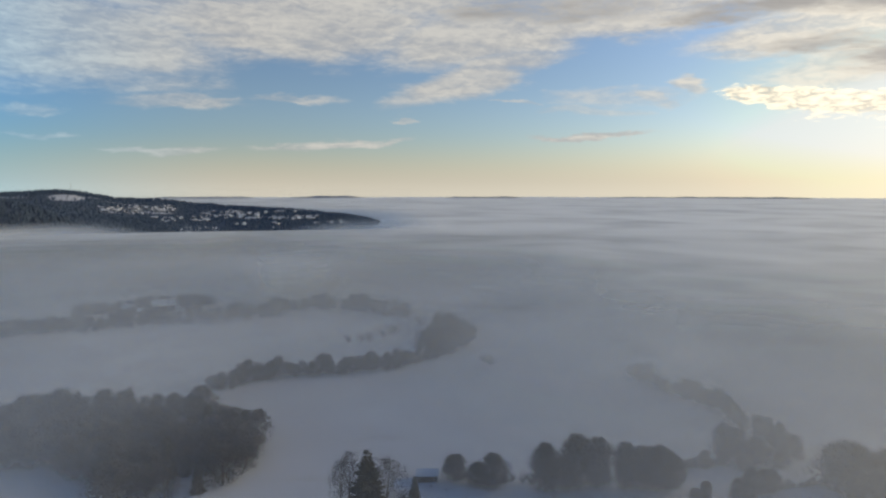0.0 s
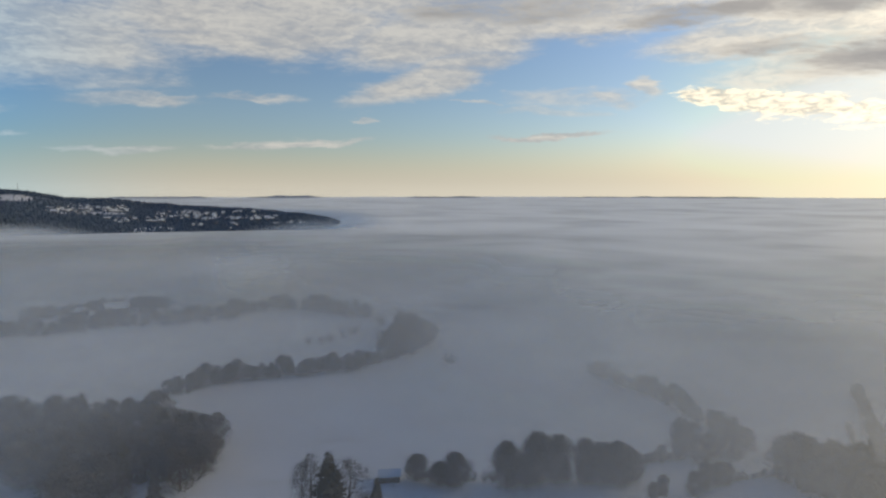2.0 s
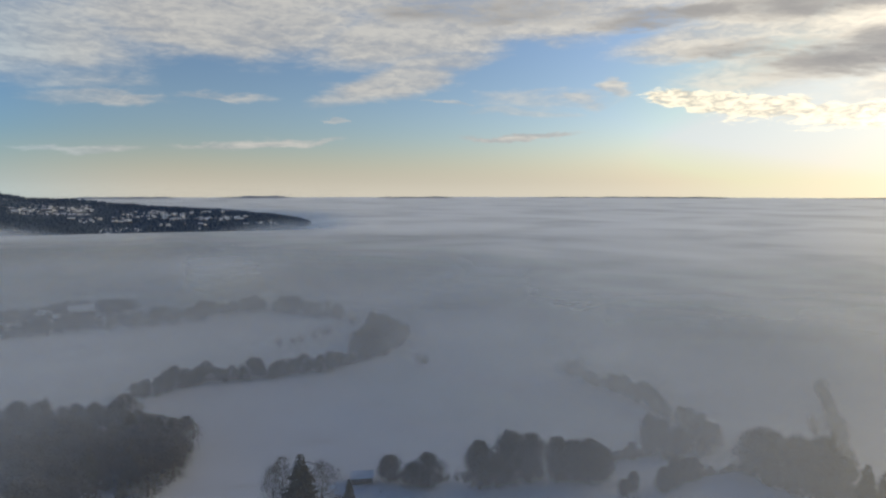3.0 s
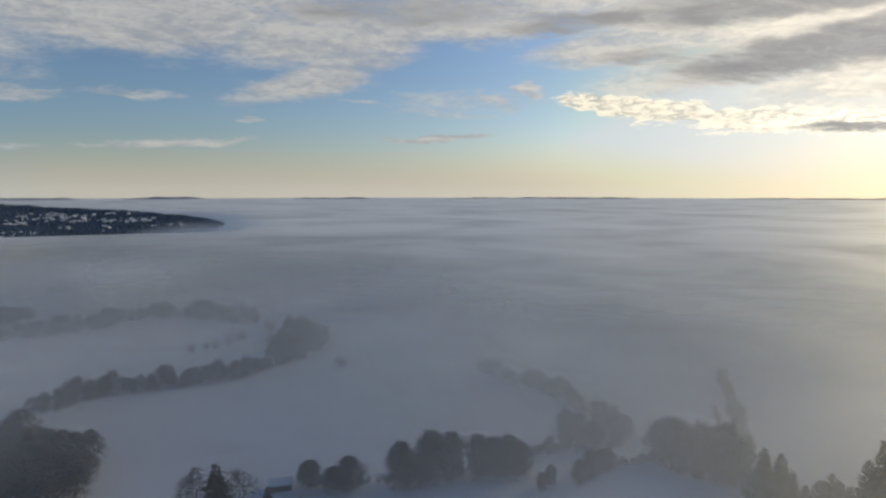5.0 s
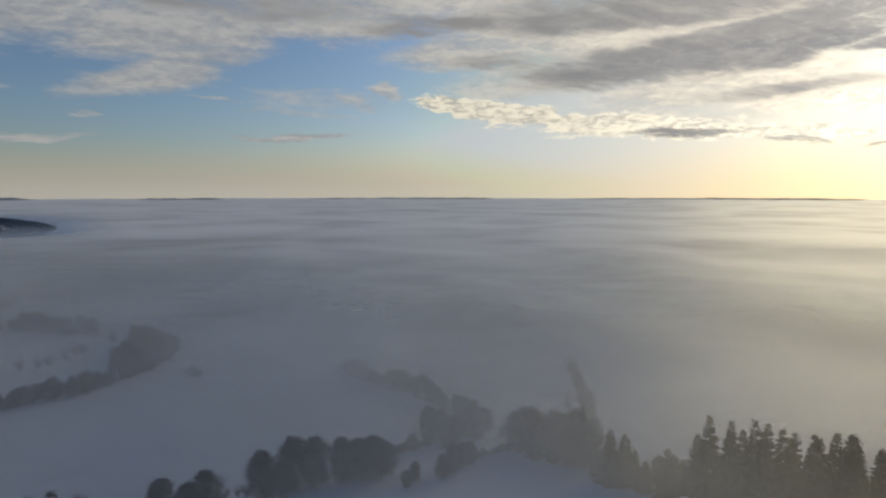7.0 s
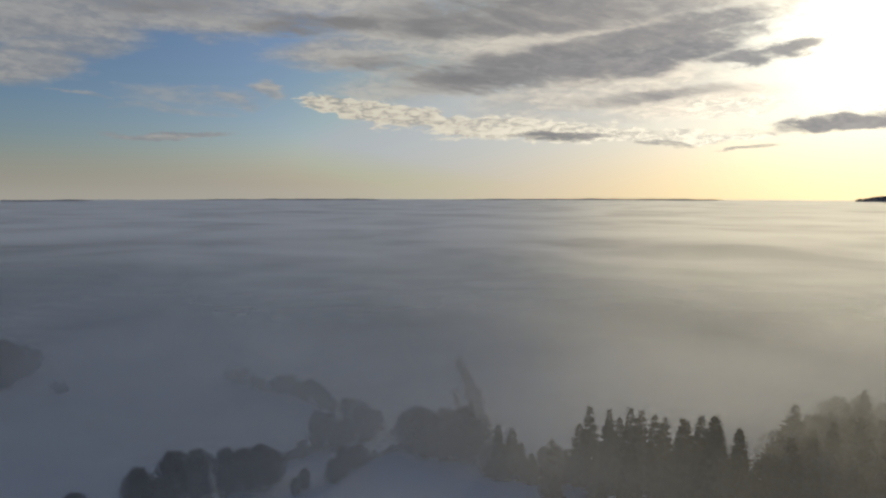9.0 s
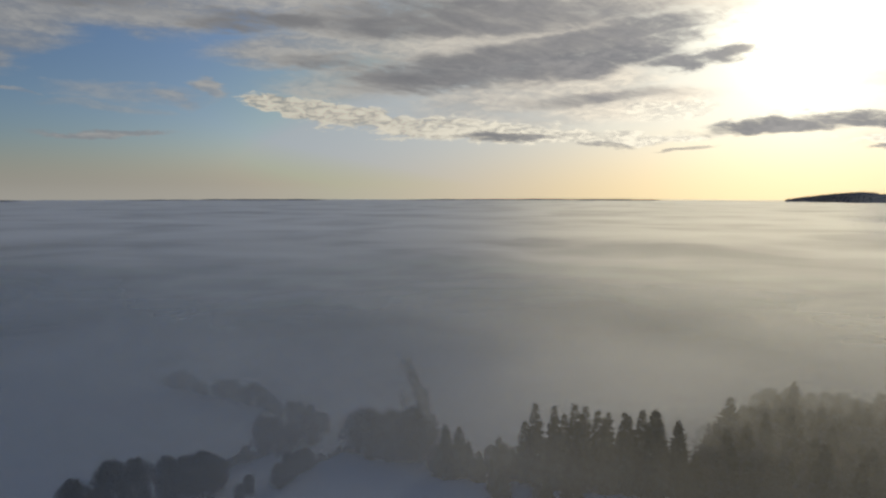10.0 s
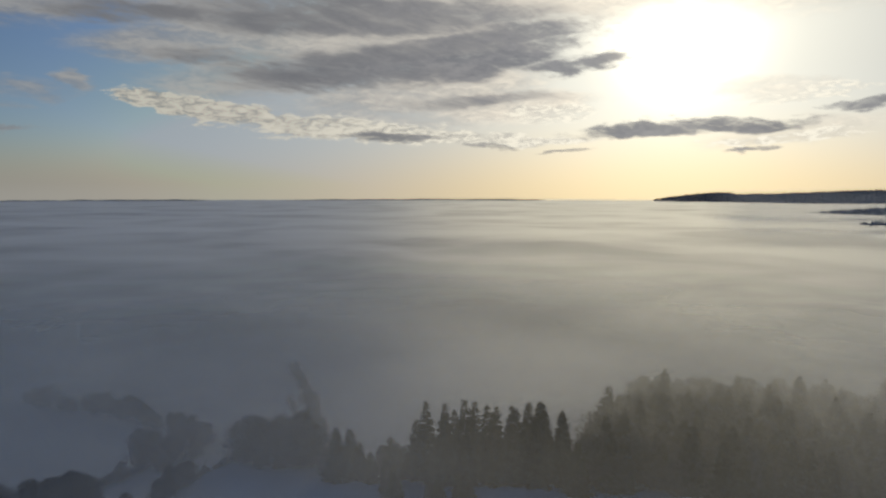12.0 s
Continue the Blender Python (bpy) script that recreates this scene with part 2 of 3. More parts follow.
def hillside_material():
    m, k = material("wooded_slope")
    pos = k.add("ShaderNodeNewGeometry").outputs["Position"]
    open_land = k.math("MULTIPLY", k.ramp(k.noise(pos, 0.006, 5.0, 0.6), 0.60, 0.68), 1.0)
    # the slope's blue tones carry painted haze too
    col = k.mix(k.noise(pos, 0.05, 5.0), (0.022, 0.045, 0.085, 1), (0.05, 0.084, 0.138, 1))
    # snowy clearings: a ski slope by the hilltop and the village's open ground
    for x, y, ra, rb, turn in ((-1351, 2418, 62, 140, 29), (-954, 2093, 105, 60, 24), (-538, 1853, 48, 45, 16)):
        spot = k.add("ShaderNodeMapping", {0: k.vmath("MULTIPLY", pos, (1, 1, 0)), 1: (x, y, 0), 2: (0, 0, radians(turn)), 3: (ra, rb, 1)}, vector_type="TEXTURE").outputs[0]
        ragged = k.math("ADD", k.vmath("LENGTH", spot), k.math("MULTIPLY", k.math("SUBTRACT", k.noise(pos, 0.03, 4.0), 0.5), 0.8))
        open_land = k.math("MAXIMUM", open_land, k.ramp(ragged, 1.05, 0.8, 0.0, 1.5))
    finish(k, k.mix(k.math("MULTIPLY", open_land, 0.6, clamp=True), col, (0.6, 0.62, 0.66, 1)), 0.95, k.noise(pos, 0.12, 4.0), 1.0, 4.0)
    return m


HAZED_SLOPE = hillside_material()
# haze painted in: pale blue-grey keeps the horizon ridges from showing dark
HAZED_RIDGE = plain_material("snowy_far_woods", (0.20, 0.23, 0.28), (0.34, 0.37, 0.42), 0.004)


def fog_material():
    """Ground fog in thin level sheets that let light through. How thick they are depends on distance and azimuth from
    under the camera, set to fit its view.
    """
    m, k = material("ground_fog")
    pos = k.add("ShaderNodeNewGeometry").outputs["Position"]
    swirl = k.vmath("SUBTRACT", k.noise(k.vmath("MULTIPLY", pos, (1, 1, 2)), 0.005, 1.0, 0.5, 0.0, True), (0.5, 0.5, 0.5))
    bent = k.vmath("ADD", k.vmath("MULTIPLY", pos, (1, 1, 0)), k.vmath("MULTIPLY", swirl, (55, 55, 0)))
    x, y, _ = k.add("ShaderNodeSeparateXYZ", {0: bent}).outputs
    away = k.vmath("LENGTH", bent)
    az = k.math("MULTIPLY", k.math("ARCTAN2", x, y), 180 / math.pi)
    # sight by azimuth round the camera: clear over the western meadows, closing in to the east
    sight = k.ramp(az, -10.0, 18.0, FOG_WEST, FOG_EAST)
    depth = k.math("ADD", k.math("POWER", k.math("DIVIDE", away, sight), FOG_POWER), FOG_NEAR)
    # the western meadows stay half clear as far as the hill
    meadow = k.math("MULTIPLY_ADD", k.math("MAXIMUM", k.math("SUBTRACT", away, 430.0), 0.0), 0.0022, 1.0)
    meadow = k.math("ADD", meadow, k.math("ADD", k.ramp(az, -18.0, 8.0, 0.0, 7.0), k.ramp(away, 850.0, 1150.0, 0.0, 8.0)))
    depth = k.math("MINIMUM", depth, meadow)
    wide = k.noise(k.vmath("MULTIPLY", pos, (1, 1, 4)), 0.0045, 3.0, 0.5, 0.4)
    wisp = k.noise(k.vmath("MULTIPLY", pos, (1, 1, 6)), 0.016, 3.0, 0.5, 0.6)
    depth = k.math("MULTIPLY", depth, k.math("MULTIPLY", k.ramp(wide, 0.28, 0.72, 0.55, 1.45), k.math("MULTIPLY_ADD", k.ramp(wisp, 0.3, 0.7, -0.2, 0.2), k.ramp(away, 700.0, 350.0), 1.0)))
    # a bank over the riverside wood
    wooded = k.math("MULTIPLY", k.ramp(x, -60.0, -130.0, 0.0, 0.42), k.ramp(away, 460.0, 300.0))
    depth = k.math("ADD", depth, wooded)
    yard = k.ramp(k.vmath("DISTANCE", k.vmath("MULTIPLY", pos, (1, 1, 0)), (-212, 505, 0)), 25.0, 80.0, 0.45, 1.0)
    depth = k.math("MULTIPLY", depth, yard)
    # thinner over the tree tops of the eastern forest
    clearer = k.math("MULTIPLY", k.ramp(az, 46.0, 60.0), k.ramp(away, 330.0, 230.0, 0.0, 0.3))
    depth = k.math("MULTIPLY", depth, k.math("SUBTRACT", 1.0, clearer))
    alpha = k.math("SUBTRACT", 1.0, k.math("EXPONENT", k.math("MULTIPLY", depth, -1.0 / len(FOG_LEVELS))))
    alpha = k.math("MINIMUM", alpha, 0.985)
    tone = k.mix(k.noise(pos, 0.003, 4.0), (0.94, 0.97, 0.965, 1), (0.97, 0.99, 0.985, 1))
    front = k.add("ShaderNodeBsdfDiffuse", {"Color": tone}).outputs[0]
    behind = k.add("ShaderNodeBsdfTranslucent", {"Color": tone}).outputs[0]
    mist = k.add("ShaderNodeMixShader", {0: FOG_THROUGH, 1: front, 2: behind}).outputs[0]
    # droplets throw low light onward
    onward = k.add("ShaderNodeBsdfGlossy", {"Color": tone, "Roughness": 0.6}).outputs[0]
    mist = k.add("ShaderNodeMixShader", {0: FOG_ONWARD, 1: mist, 2: onward}).outputs[0]
    out = k.add("ShaderNodeMixShader", {0: alpha, 1: k.add("ShaderNodeBsdfTransparent").outputs[0], 2: mist}).outputs[0]
    k.put(k.add("ShaderNodeOutputMaterial").inputs[0], out)
    return m


def veil_material(name, west):
    """Thin haze hanging before a hill, thicker towards its foot."""
    m, k = material(name)
    pos = k.add("ShaderNodeNewGeometry").outputs["Position"]
    u, up, _ = k.add("ShaderNodeSeparateXYZ", {0: k.add("ShaderNodeUVMap", uv_map="drift").outputs[0]}).outputs
    wisp = k.noise(k.vmath("MULTIPLY", pos, (1, 1, 4)), 0.004, 4.0, 0.55, 0.6)
    # height of the thick part follows the hill's foot as the camera sees it
    line = k.math("ADD", k.ramp(u, 0.60, 0.72, 0.38, 0.17), k.ramp(u, 0.78, 0.90, 0.0, 0.20)) if west else 0.34
    over = k.math("SUBTRACT", up, k.math("MULTIPLY_ADD", k.math("SUBTRACT", wisp, 0.5), 0.22, line))
    alpha = k.math("MULTIPLY_ADD", k.math("POWER", k.ramp(over, 0.17, -0.10), 1.4), k.ramp(u, 0.76, 0.88, 0.55, 0.42) if west else 0.4, k.math("MULTIPLY", 0.02 if west else 0.07, k.ramp(up, 1.0, 0.8)))
    alpha = k.math("MULTIPLY", alpha, k.math("MULTIPLY", k.ramp(u, 0.0, 0.08), k.ramp(u, 1.0, 0.93)))
    # shade put into the colour: grey dims veils that catch too much light
    tone = (0.72, 0.75, 0.79, 1)
    mist = k.add("ShaderNodeMixShader", {0: 0.3, 1: k.add("ShaderNodeBsdfDiffuse", {"Color": tone}).outputs[0], 2: k.add("ShaderNodeBsdfTranslucent", {"Color": tone}).outputs[0]}).outputs[0]
    out = k.add("ShaderNodeMixShader", {0: alpha, 1: k.add("ShaderNodeBsdfTransparent").outputs[0], 2: mist}).outputs[0]
    k.put(k.add("ShaderNodeOutputMaterial").inputs[0], out)
    return m


FOG_ONWARD, FOG_THROUGH = 0.62, 0.05
FOG_POWER, FOG_NEAR = 2.8, 0.07
FOG_WEST, FOG_EAST = 465.0, 315.0  # metres of sight
FOG_LEVELS = (3.0, 6.5, 10.0, 14.0, 18.0, 22.0, 27.0, 32.0, 38.0)
FOG = fog_material()


# ---------------------------------------------------------------- mesh helpers
def mesh(name, verts, faces, mat):
    me = bpy.data.meshes.new(name)
    me.from_pydata([tuple(v) for v in verts], [], faces)
    me.materials.append(mat)
    me.update()
    return me


def part(name, me, parent, label=""):
    ob = new(name, me)
    ob.parent = parent
    if label:
        tagged(ob, label)
    return ob


def thing(name, label, category, group="", at=(0, 0, 0), turn=0.0):
    ob = new(name)
    ob.empty_display_size = 0.5
    ob.matrix_basis = pose(*at, 0, 0, turn)
    return tagged(ob, label, category, group)


def smooth(me):
    me.polygons.foreach_set("use_smooth", [True] * len(me.polygons))
    return me


def polar_sheet(r_max, height, rings=90, spokes=160, r_min=0.0):
    verts, faces = [], []
    for i in range(rings + 1):
        r = r_min + (r_max - r_min) * (i / rings) ** 2.2
        for j in range(spokes):
            a = 2 * math.pi * j / spokes
            x, y = r * math.sin(a), r * math.cos(a)
            verts.append((x, y, height(x, y, r)))
    for i in range(rings):
        for j in range(spokes):
            a, b = i * spokes + j, i * spokes + (j + 1) % spokes
            faces.append((a, b, b + spokes, a + spokes))
    return verts, faces


# ---------------------------------------------------------------- ground and fog
def ground_height(x, y, r=None):
    return 1.0 * noise.noise((x / 160, y / 160, 0.3)) - 0.4


v, f = polar_sheet(4980, lambda x, y, r: ground_height(x, y))
tagged(new("ground", smooth(mesh("ground", v, f, SNOW))), "snow-covered valley floor with stubble showing through", "snow field", kind="structure")

def step(v, lo, hi):
    """A smooth rise from 0 at lo to 1 at hi."""
    t = min(1, max(0, (v - lo) / (hi - lo)))
    return t * t * (3 - 2 * t)


def fog_swell(x, y):
    """Shaped to fit the camera's view: the fog sags under the western hillside so its foot shows, and swells towards
    the far plain to meet the horizon.
    """
    r, a = math.hypot(x, y), math.degrees(math.atan2(x, y))
    behind = float(np.interp(a, (-28, -20, -13, -8, -4), (3000, 2700, 2050, 1720, 1560)))
    sag = step(a, -38, -28) * step(a, -3, -9) * step(r, 1060, 1260) * step(r, behind + 300, behind)
    return (1 + 0.3 * (r / 4900) ** 2) * (1 - 0.82 * sag)


for level in FOG_LEVELS:
    def fog_height(x, y, r):
        wave = noise.noise((x / 700, y / 500, 1.7)) + 0.3 * noise.noise((x / 260, y / 220, 3.1))
        return level * fog_swell(x, y) + wave * (0.6 + 2.4 * step(r, 500, 1500)) * level / 38

    v, f = polar_sheet(4960, fog_height, 110, 220)
    tagged(new("fog_bank", smooth(mesh("fog_bank", v, f, FOG))), "pale level sheet of ground fog over the snowy valley", "fog", "fog banks", kind="stuff")

def hill_mist(r, az0, az1, mat, seed, label):
    """A hanging veil of haze, 110 m high, bent r metres round the camera's place to fit its view."""
    verts, faces, uvs = [], [], []
    for j in range(81):
        a = radians(az0 + (az1 - az0) * j / 80)
        rr = r * (1 + 0.013 * noise.noise((j / 9, seed * 3.1, 0)))
        for t in range(9):
            verts.append((rr * math.sin(a), rr * math.cos(a), 110 * t / 8))
            uvs.append((j / 80, t / 8))
    for j in range(80):
        for t in range(8):
            faces.append((j * 9 + t, (j + 1) * 9 + t, (j + 1) * 9 + t + 1, j * 9 + t + 1))
    me = smooth(mesh("hill_mist", verts, faces, mat))
    layer = me.uv_layers.new(name="drift")
    for loop in me.loops:
        layer.data[loop.index].uv = uvs[loop.vertex_index]
    tagged(new("hill_mist", me), label, "mist", "hill mists", kind="stuff")


WEST_MIST, EAST_MIST = veil_material("west_mist", True), veil_material("east_mist", False)
for q, r in enumerate((1085, 1135, 1190)):
    hill_mist(r, -75, 0, WEST_MIST, q, "thin bluish haze hanging before the wooded hill")
for q, r in enumerate((1180, 1220, 1680, 1720)):
    hill_mist(r, 69, 120, EAST_MIST, q + 5, "pale haze drifting before the low wooded rises")


# ---------------------------------------------------------------- hills
def table(rows, a):
    return float(np.interp(a, [r[0] for r in rows], [r[1] for r in rows]))


def hill(name, label, az0, az1, ridge, foot, near, far, mat, steps=90, rough=3.0, trees=0, tree_h=14, seed=1, mat_trees=None, spare=()):
    """A wooded rise shaped to fit the camera's view: ridge and foot are rows of (azimuth, elevation seen from the
    camera), near and far of (azimuth, distance).
    """
    rng = random.Random(seed)
    verts, faces, n = [], [], 16

    def surface(a, s):
        r = table(near, a) + (table(far, a) - table(near, a)) * s
        e = table(foot, a) + (table(ridge, a) - table(foot, a)) * min(1, s) ** 0.9
        z = 100 + r * math.tan(radians(e)) - tree_h * 0.95
        x, y = r * math.sin(radians(a)), r * math.cos(radians(a))
        z += rough * noise.noise((x / 120, y / 120, seed)) * min(1, 4 * s)
        return x, y, z

    for i in range(steps + 1):
        a = az0 + (az1 - az0) * i / steps
        for j in range(n + 1):
            verts.append(surface(a, j / n))
        x, y, z = verts[-1]
        for q in (0.05, 0.14, 0.3):
            verts.append((x * (1 + q), y * (1 + q), max(-6, z * (1 - q / 0.12 * 0.35) - 2 - 40 * q)))
        x0, y0, z0 = surface(a, 0)
        verts.append((x0 * 0.93, y0 * 0.93, -8.0))
    w = n + 5
    for i in range(steps):
        order = [n + 4] + list(range(n + 4))
        for p, q in zip(order, order[1:]):
            faces.append((i * w + p, (i + 1) * w + p, (i + 1) * w + q, i * w + q))
    ob = tagged(new(name, smooth(mesh(name, verts, faces, mat))), label, "hill", kind="structure")
    if trees:
        tv, tf = [], []
        for _ in range(trees):
            a, s = rng.uniform(az0, az1), rng.random() ** 1.15
            if rng.random() < 0.3:
                s = rng.uniform(0.93, 1.04)
            x, y, z = surface(a, min(s, 1))
            if any(abs(a - c[0]) < c[2] and abs(s - c[1]) < c[3] for c in spare) and rng.random() < 0.85:
                continue
            far_tree(tv, tf, x, y, z - 1.5, tree_h * rng.uniform(0.6, 1.25), rng)
        tagged(new("hill_forest", mesh("hill_forest", tv, tf, mat_trees or HAZED_FOREST)), "dark distant spruce and birch forest on a hillside", "forest", kind="stuff")
    return surface


def far_tree(tv, tf, x, y, z, h, rng):
    """A few ragged tiers, enough for a tree a mile off."""
    wide = rng.random() < 0.4
    n = 5
    for lo, hi, rad in (((0.05, 0.75, 0.34), (0.4, 1.0, 0.30)) if wide else ((0.08, 0.6, 0.26), (0.42, 1.0, 0.17))):
        b = len(tv)
        t0 = rng.random() * 6.3
        for j in range(n):
            a = t0 + j * 2 * math.pi / n
            rr = h * rad * rng.uniform(0.7, 1.2)
            tv.append((x + rr * math.cos(a), y + rr * math.sin(a), z + h * (lo + rng.uniform(-0.04, 0.06))))
        if wide:
            for j in range(n):
                a = t0 + (j + 0.5) * 2 * math.pi / n
                rr = h * rad * rng.uniform(0.5, 0.8)
                tv.append((x + rr * math.cos(a), y + rr * math.sin(a), z + h * (0.75 * hi + rng.uniform(-0.05, 0.05))))
            tv.append((x, y, z + h * hi))
            for j in range(n):
                j2 = (j + 1) % n
                tf.append((b + j, b + j2, b + n + j))
                tf.append((b + j2, b + n + j2, b + n + j))
                tf.append((b + n + j, b + n + j2, b + 2 * n))
        else:
            tv.append((x + rng.uniform(-0.3, 0.3), y, z + h * hi))
            for j in range(n):
                tf.append((b + j, b + (j + 1) % n, b + n))


WEST_RIDGE = [(-60, 0.3), (-33, -0.05), (-30, 0.1), (-28.4, 0.0), (-25.8, -0.5), (-23, -0.6), (-20.6, -0.9), (-16.8, -1.2), (-13.2, -1.4), (-8.7, -1.85), (-6.5, -2.2), (-4.0, -3.0)]
WEST_FOOT = [(-60, -2.5), (-33, -2.6), (-29.5, -2.6), (-25.8, -3.0), (-20.7, -3.9), (-17.7, -3.9), (-14.6, -3.7), (-11, -3.2), (-4, -2.7)]
WEST_NEAR = [(-60, 1700), (-30, 1650), (-20, 1240), (-14, 1260), (-8, 1400), (-4, 1500)]
WEST_FAR = [(-60, 3200), (-28, 3000), (-20, 2700), (-17, 2350), (-13, 2050), (-8.7, 1720), (-4, 1560)]
west = hill("hill_west", "dark wooded hillside above the fog with snowy clearings", -58, -4, WEST_RIDGE, WEST_FOOT, WEST_NEAR, WEST_FAR, HAZED_SLOPE, trees=21000, tree_h=10, seed=3,
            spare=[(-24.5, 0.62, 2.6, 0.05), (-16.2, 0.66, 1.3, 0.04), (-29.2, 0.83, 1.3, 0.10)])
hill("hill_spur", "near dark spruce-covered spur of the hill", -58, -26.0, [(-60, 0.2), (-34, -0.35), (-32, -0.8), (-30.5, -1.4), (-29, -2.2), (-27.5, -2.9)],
     [(-60, -3), (-26.5, -3.0)], [(-60, 1250), (-26.5, 1350)], [(-60, 1650), (-26.5, 1500)], HAZED_SLOPE, trees=4000, tree_h=11, seed=5)
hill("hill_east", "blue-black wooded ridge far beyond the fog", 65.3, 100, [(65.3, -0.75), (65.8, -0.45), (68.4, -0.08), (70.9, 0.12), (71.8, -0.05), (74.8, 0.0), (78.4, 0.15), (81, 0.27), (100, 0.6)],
     [(65, -0.85), (100, -0.8)], [(65, 4000), (100, 3900)], [(65, 4600), (100, 4500)], HAZED_SLOPE, trees=5000, tree_h=9, seed=7)
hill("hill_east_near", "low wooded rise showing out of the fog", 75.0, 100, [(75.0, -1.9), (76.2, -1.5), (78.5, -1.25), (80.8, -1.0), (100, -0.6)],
     [(75, -2.2), (100, -2.1)], [(75, 1900), (100, 1800)], [(75, 2250), (100, 2300)], HAZED_SLOPE, trees=2500, tree_h=9, seed=9)
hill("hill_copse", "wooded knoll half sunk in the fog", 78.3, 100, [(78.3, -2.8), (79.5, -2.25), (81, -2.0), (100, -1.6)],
     [(78, -3.1), (100, -3.0)], [(78, 1300), (100, 1300)], [(78, 1500), (100, 1600)], HAZED_SLOPE, trees=1200, tree_h=10, seed=11)
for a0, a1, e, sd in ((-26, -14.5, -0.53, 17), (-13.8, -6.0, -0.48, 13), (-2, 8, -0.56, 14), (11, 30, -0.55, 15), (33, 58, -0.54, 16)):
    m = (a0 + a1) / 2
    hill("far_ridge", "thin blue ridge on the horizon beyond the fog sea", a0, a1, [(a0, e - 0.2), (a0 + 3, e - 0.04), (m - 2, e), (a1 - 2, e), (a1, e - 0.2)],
         [(a0, -0.95), (a1, -0.95)], [(a0, 4300), (a1, 4300)], [(a0, 4700), (a1, 4700)], HAZED_RIDGE, steps=60, rough=4.0, seed=sd, tree_h=0)


# ---------------------------------------------------------------- trees
def tube(verts, faces, a, b, ra, rb, n=5):
    a, b = Vector(a), Vector(b)
    q = (b - a).to_track_quat("Z", "Y")
    s = len(verts)
    for p, r in ((a, ra), (b, rb)):
        for j in range(n):
            t = 2 * math.pi * j / n
            verts.append(p + q @ Vector((r * math.cos(t), r * math.sin(t), 0)))
    for j in range(n):
        j2 = (j + 1) % n
        faces.append((s + j, s + j2, s + n + j2, s + n + j))


def blade(verts, faces, p, way, length, width, rng):
    side = way.cross(Vector((rng.uniform(-1, 1), rng.uniform(-1, 1), rng.uniform(-1, 1))))
    if side.length < 1e-3:
        return
    side = side.normalized() * width
    s = len(verts)
    verts.extend((p - side * 0.5, p + way * length * 0.55 + side, p + way * length, p + way * length * 0.5 - side))
    faces.append((s, s + 1, s + 2, s + 3))


def bare_tree(h, spread, seed, twigs=1500, bole=0.22, thick=1.0):
    """Trunk with limbs, and a crown of fine frosted twigs; h metres high."""
    rng = random.Random(seed)
    wv, wf, cv, cf = [], [], [], []
    bend = Vector((rng.uniform(-0.05, 0.05), rng.uniform(-0.05, 0.05), 1))
    r0 = 0.018 * h + 0.05
    pts = []
    for i in range(7):
        t = i / 6
        pts.append((Vector((bend.x * h * t + rng.uniform(-0.12, 0.12) * t, bend.y * h * t + rng.uniform(-0.12, 0.12) * t, 0.80 * h * t - 0.4 * (i == 0))), r0 * (1 - 0.88 * t)))
    for (a, ra), (b, rb) in zip(pts, pts[1:]):
        tube(wv, wf, a, b, ra, rb, 6)
    limbs = []
    for i in range(15):
        t = bole + (0.93 - bole) * (i / 14)
        a = pts[0][0].lerp(pts[-1][0], t)
        ang = i * 2.4 + rng.uniform(-0.4, 0.4)
        reach = spread * h * 0.5 * (math.sin(math.pi * min(1, 0.18 + 0.8 * (t - bole) / (1 - bole))) ** 0.7) * rng.uniform(0.75, 1.1)
        rise = reach * rng.uniform(0.5, 1.0)
        mid = a + Vector((math.cos(ang) * reach * 0.55, math.sin(ang) * reach * 0.55, rise * 0.45))
        end = a + Vector((math.cos(ang) * reach, math.sin(ang) * reach, min(rise, h * 0.90 - a.z)))
        rl = r0 * 0.36 * (1 - 0.6 * t)
        tube(wv, wf, a, mid, rl, rl * 0.6, 4)
        tube(wv, wf, mid, end, rl * 0.6, rl * 0.2, 4)
        limbs += [(a, mid, 0.4), (mid, end, 1.0)]
        for _ in range(3):
            s = rng.uniform(0.2, 0.9)
            o = mid.lerp(end, s)
            e2 = o + Vector((rng.uniform(-1, 1), rng.uniform(-1, 1), rng.uniform(0.1, 1))) * reach * 0.35
            tube(wv, wf, o, e2, rl * 0.3, rl * 0.1, 3)
            limbs.append((o, e2, 1.2))
    lobes = [(b, 1.0) for a, b, q in limbs if q >= 1.0] + [(a.lerp(b, 0.6), 0.7) for a, b, q in limbs]
    for b, _ in rng.choices(lobes, [q for _, q in lobes], k=twigs):
        p = b + Vector((rng.gauss(0, 1), rng.gauss(0, 1), rng.gauss(0, 1.2))) * h * 0.07
        # drawn in under a rounded, lobed outline
        if rng.random() < 0.42:
            ang = rng.uniform(-math.pi, math.pi)
            p = Vector((math.cos(ang), math.sin(ang), 0)) * spread * h * rng.random() ** 0.55
            p.z = h * (0.04 + 0.93 * rng.random())
        t = min(0.999, max(0.03, p.z / h))
        ang = math.atan2(p.y, p.x)
        lobe = 1 + 0.24 * math.sin(2 * ang + seed + 5 * t) + 0.16 * math.sin(5 * ang + 13 * t + 2 * seed) + 0.10 * math.sin(9 * ang + 29 * t)
        edge = spread * h * 0.52 * math.sin(math.pi * (0.16 + 0.84 * t)) ** 0.6 * lobe * max(0.3, rng.gauss(0.92, 0.16))
        flat = math.hypot(p.x, p.y)
        if flat > edge:
            q = edge / flat * rng.random() ** 0.5
            p.x, p.y = p.x * q, p.y * q
        p.z = max(p.z, 0.03 * h)
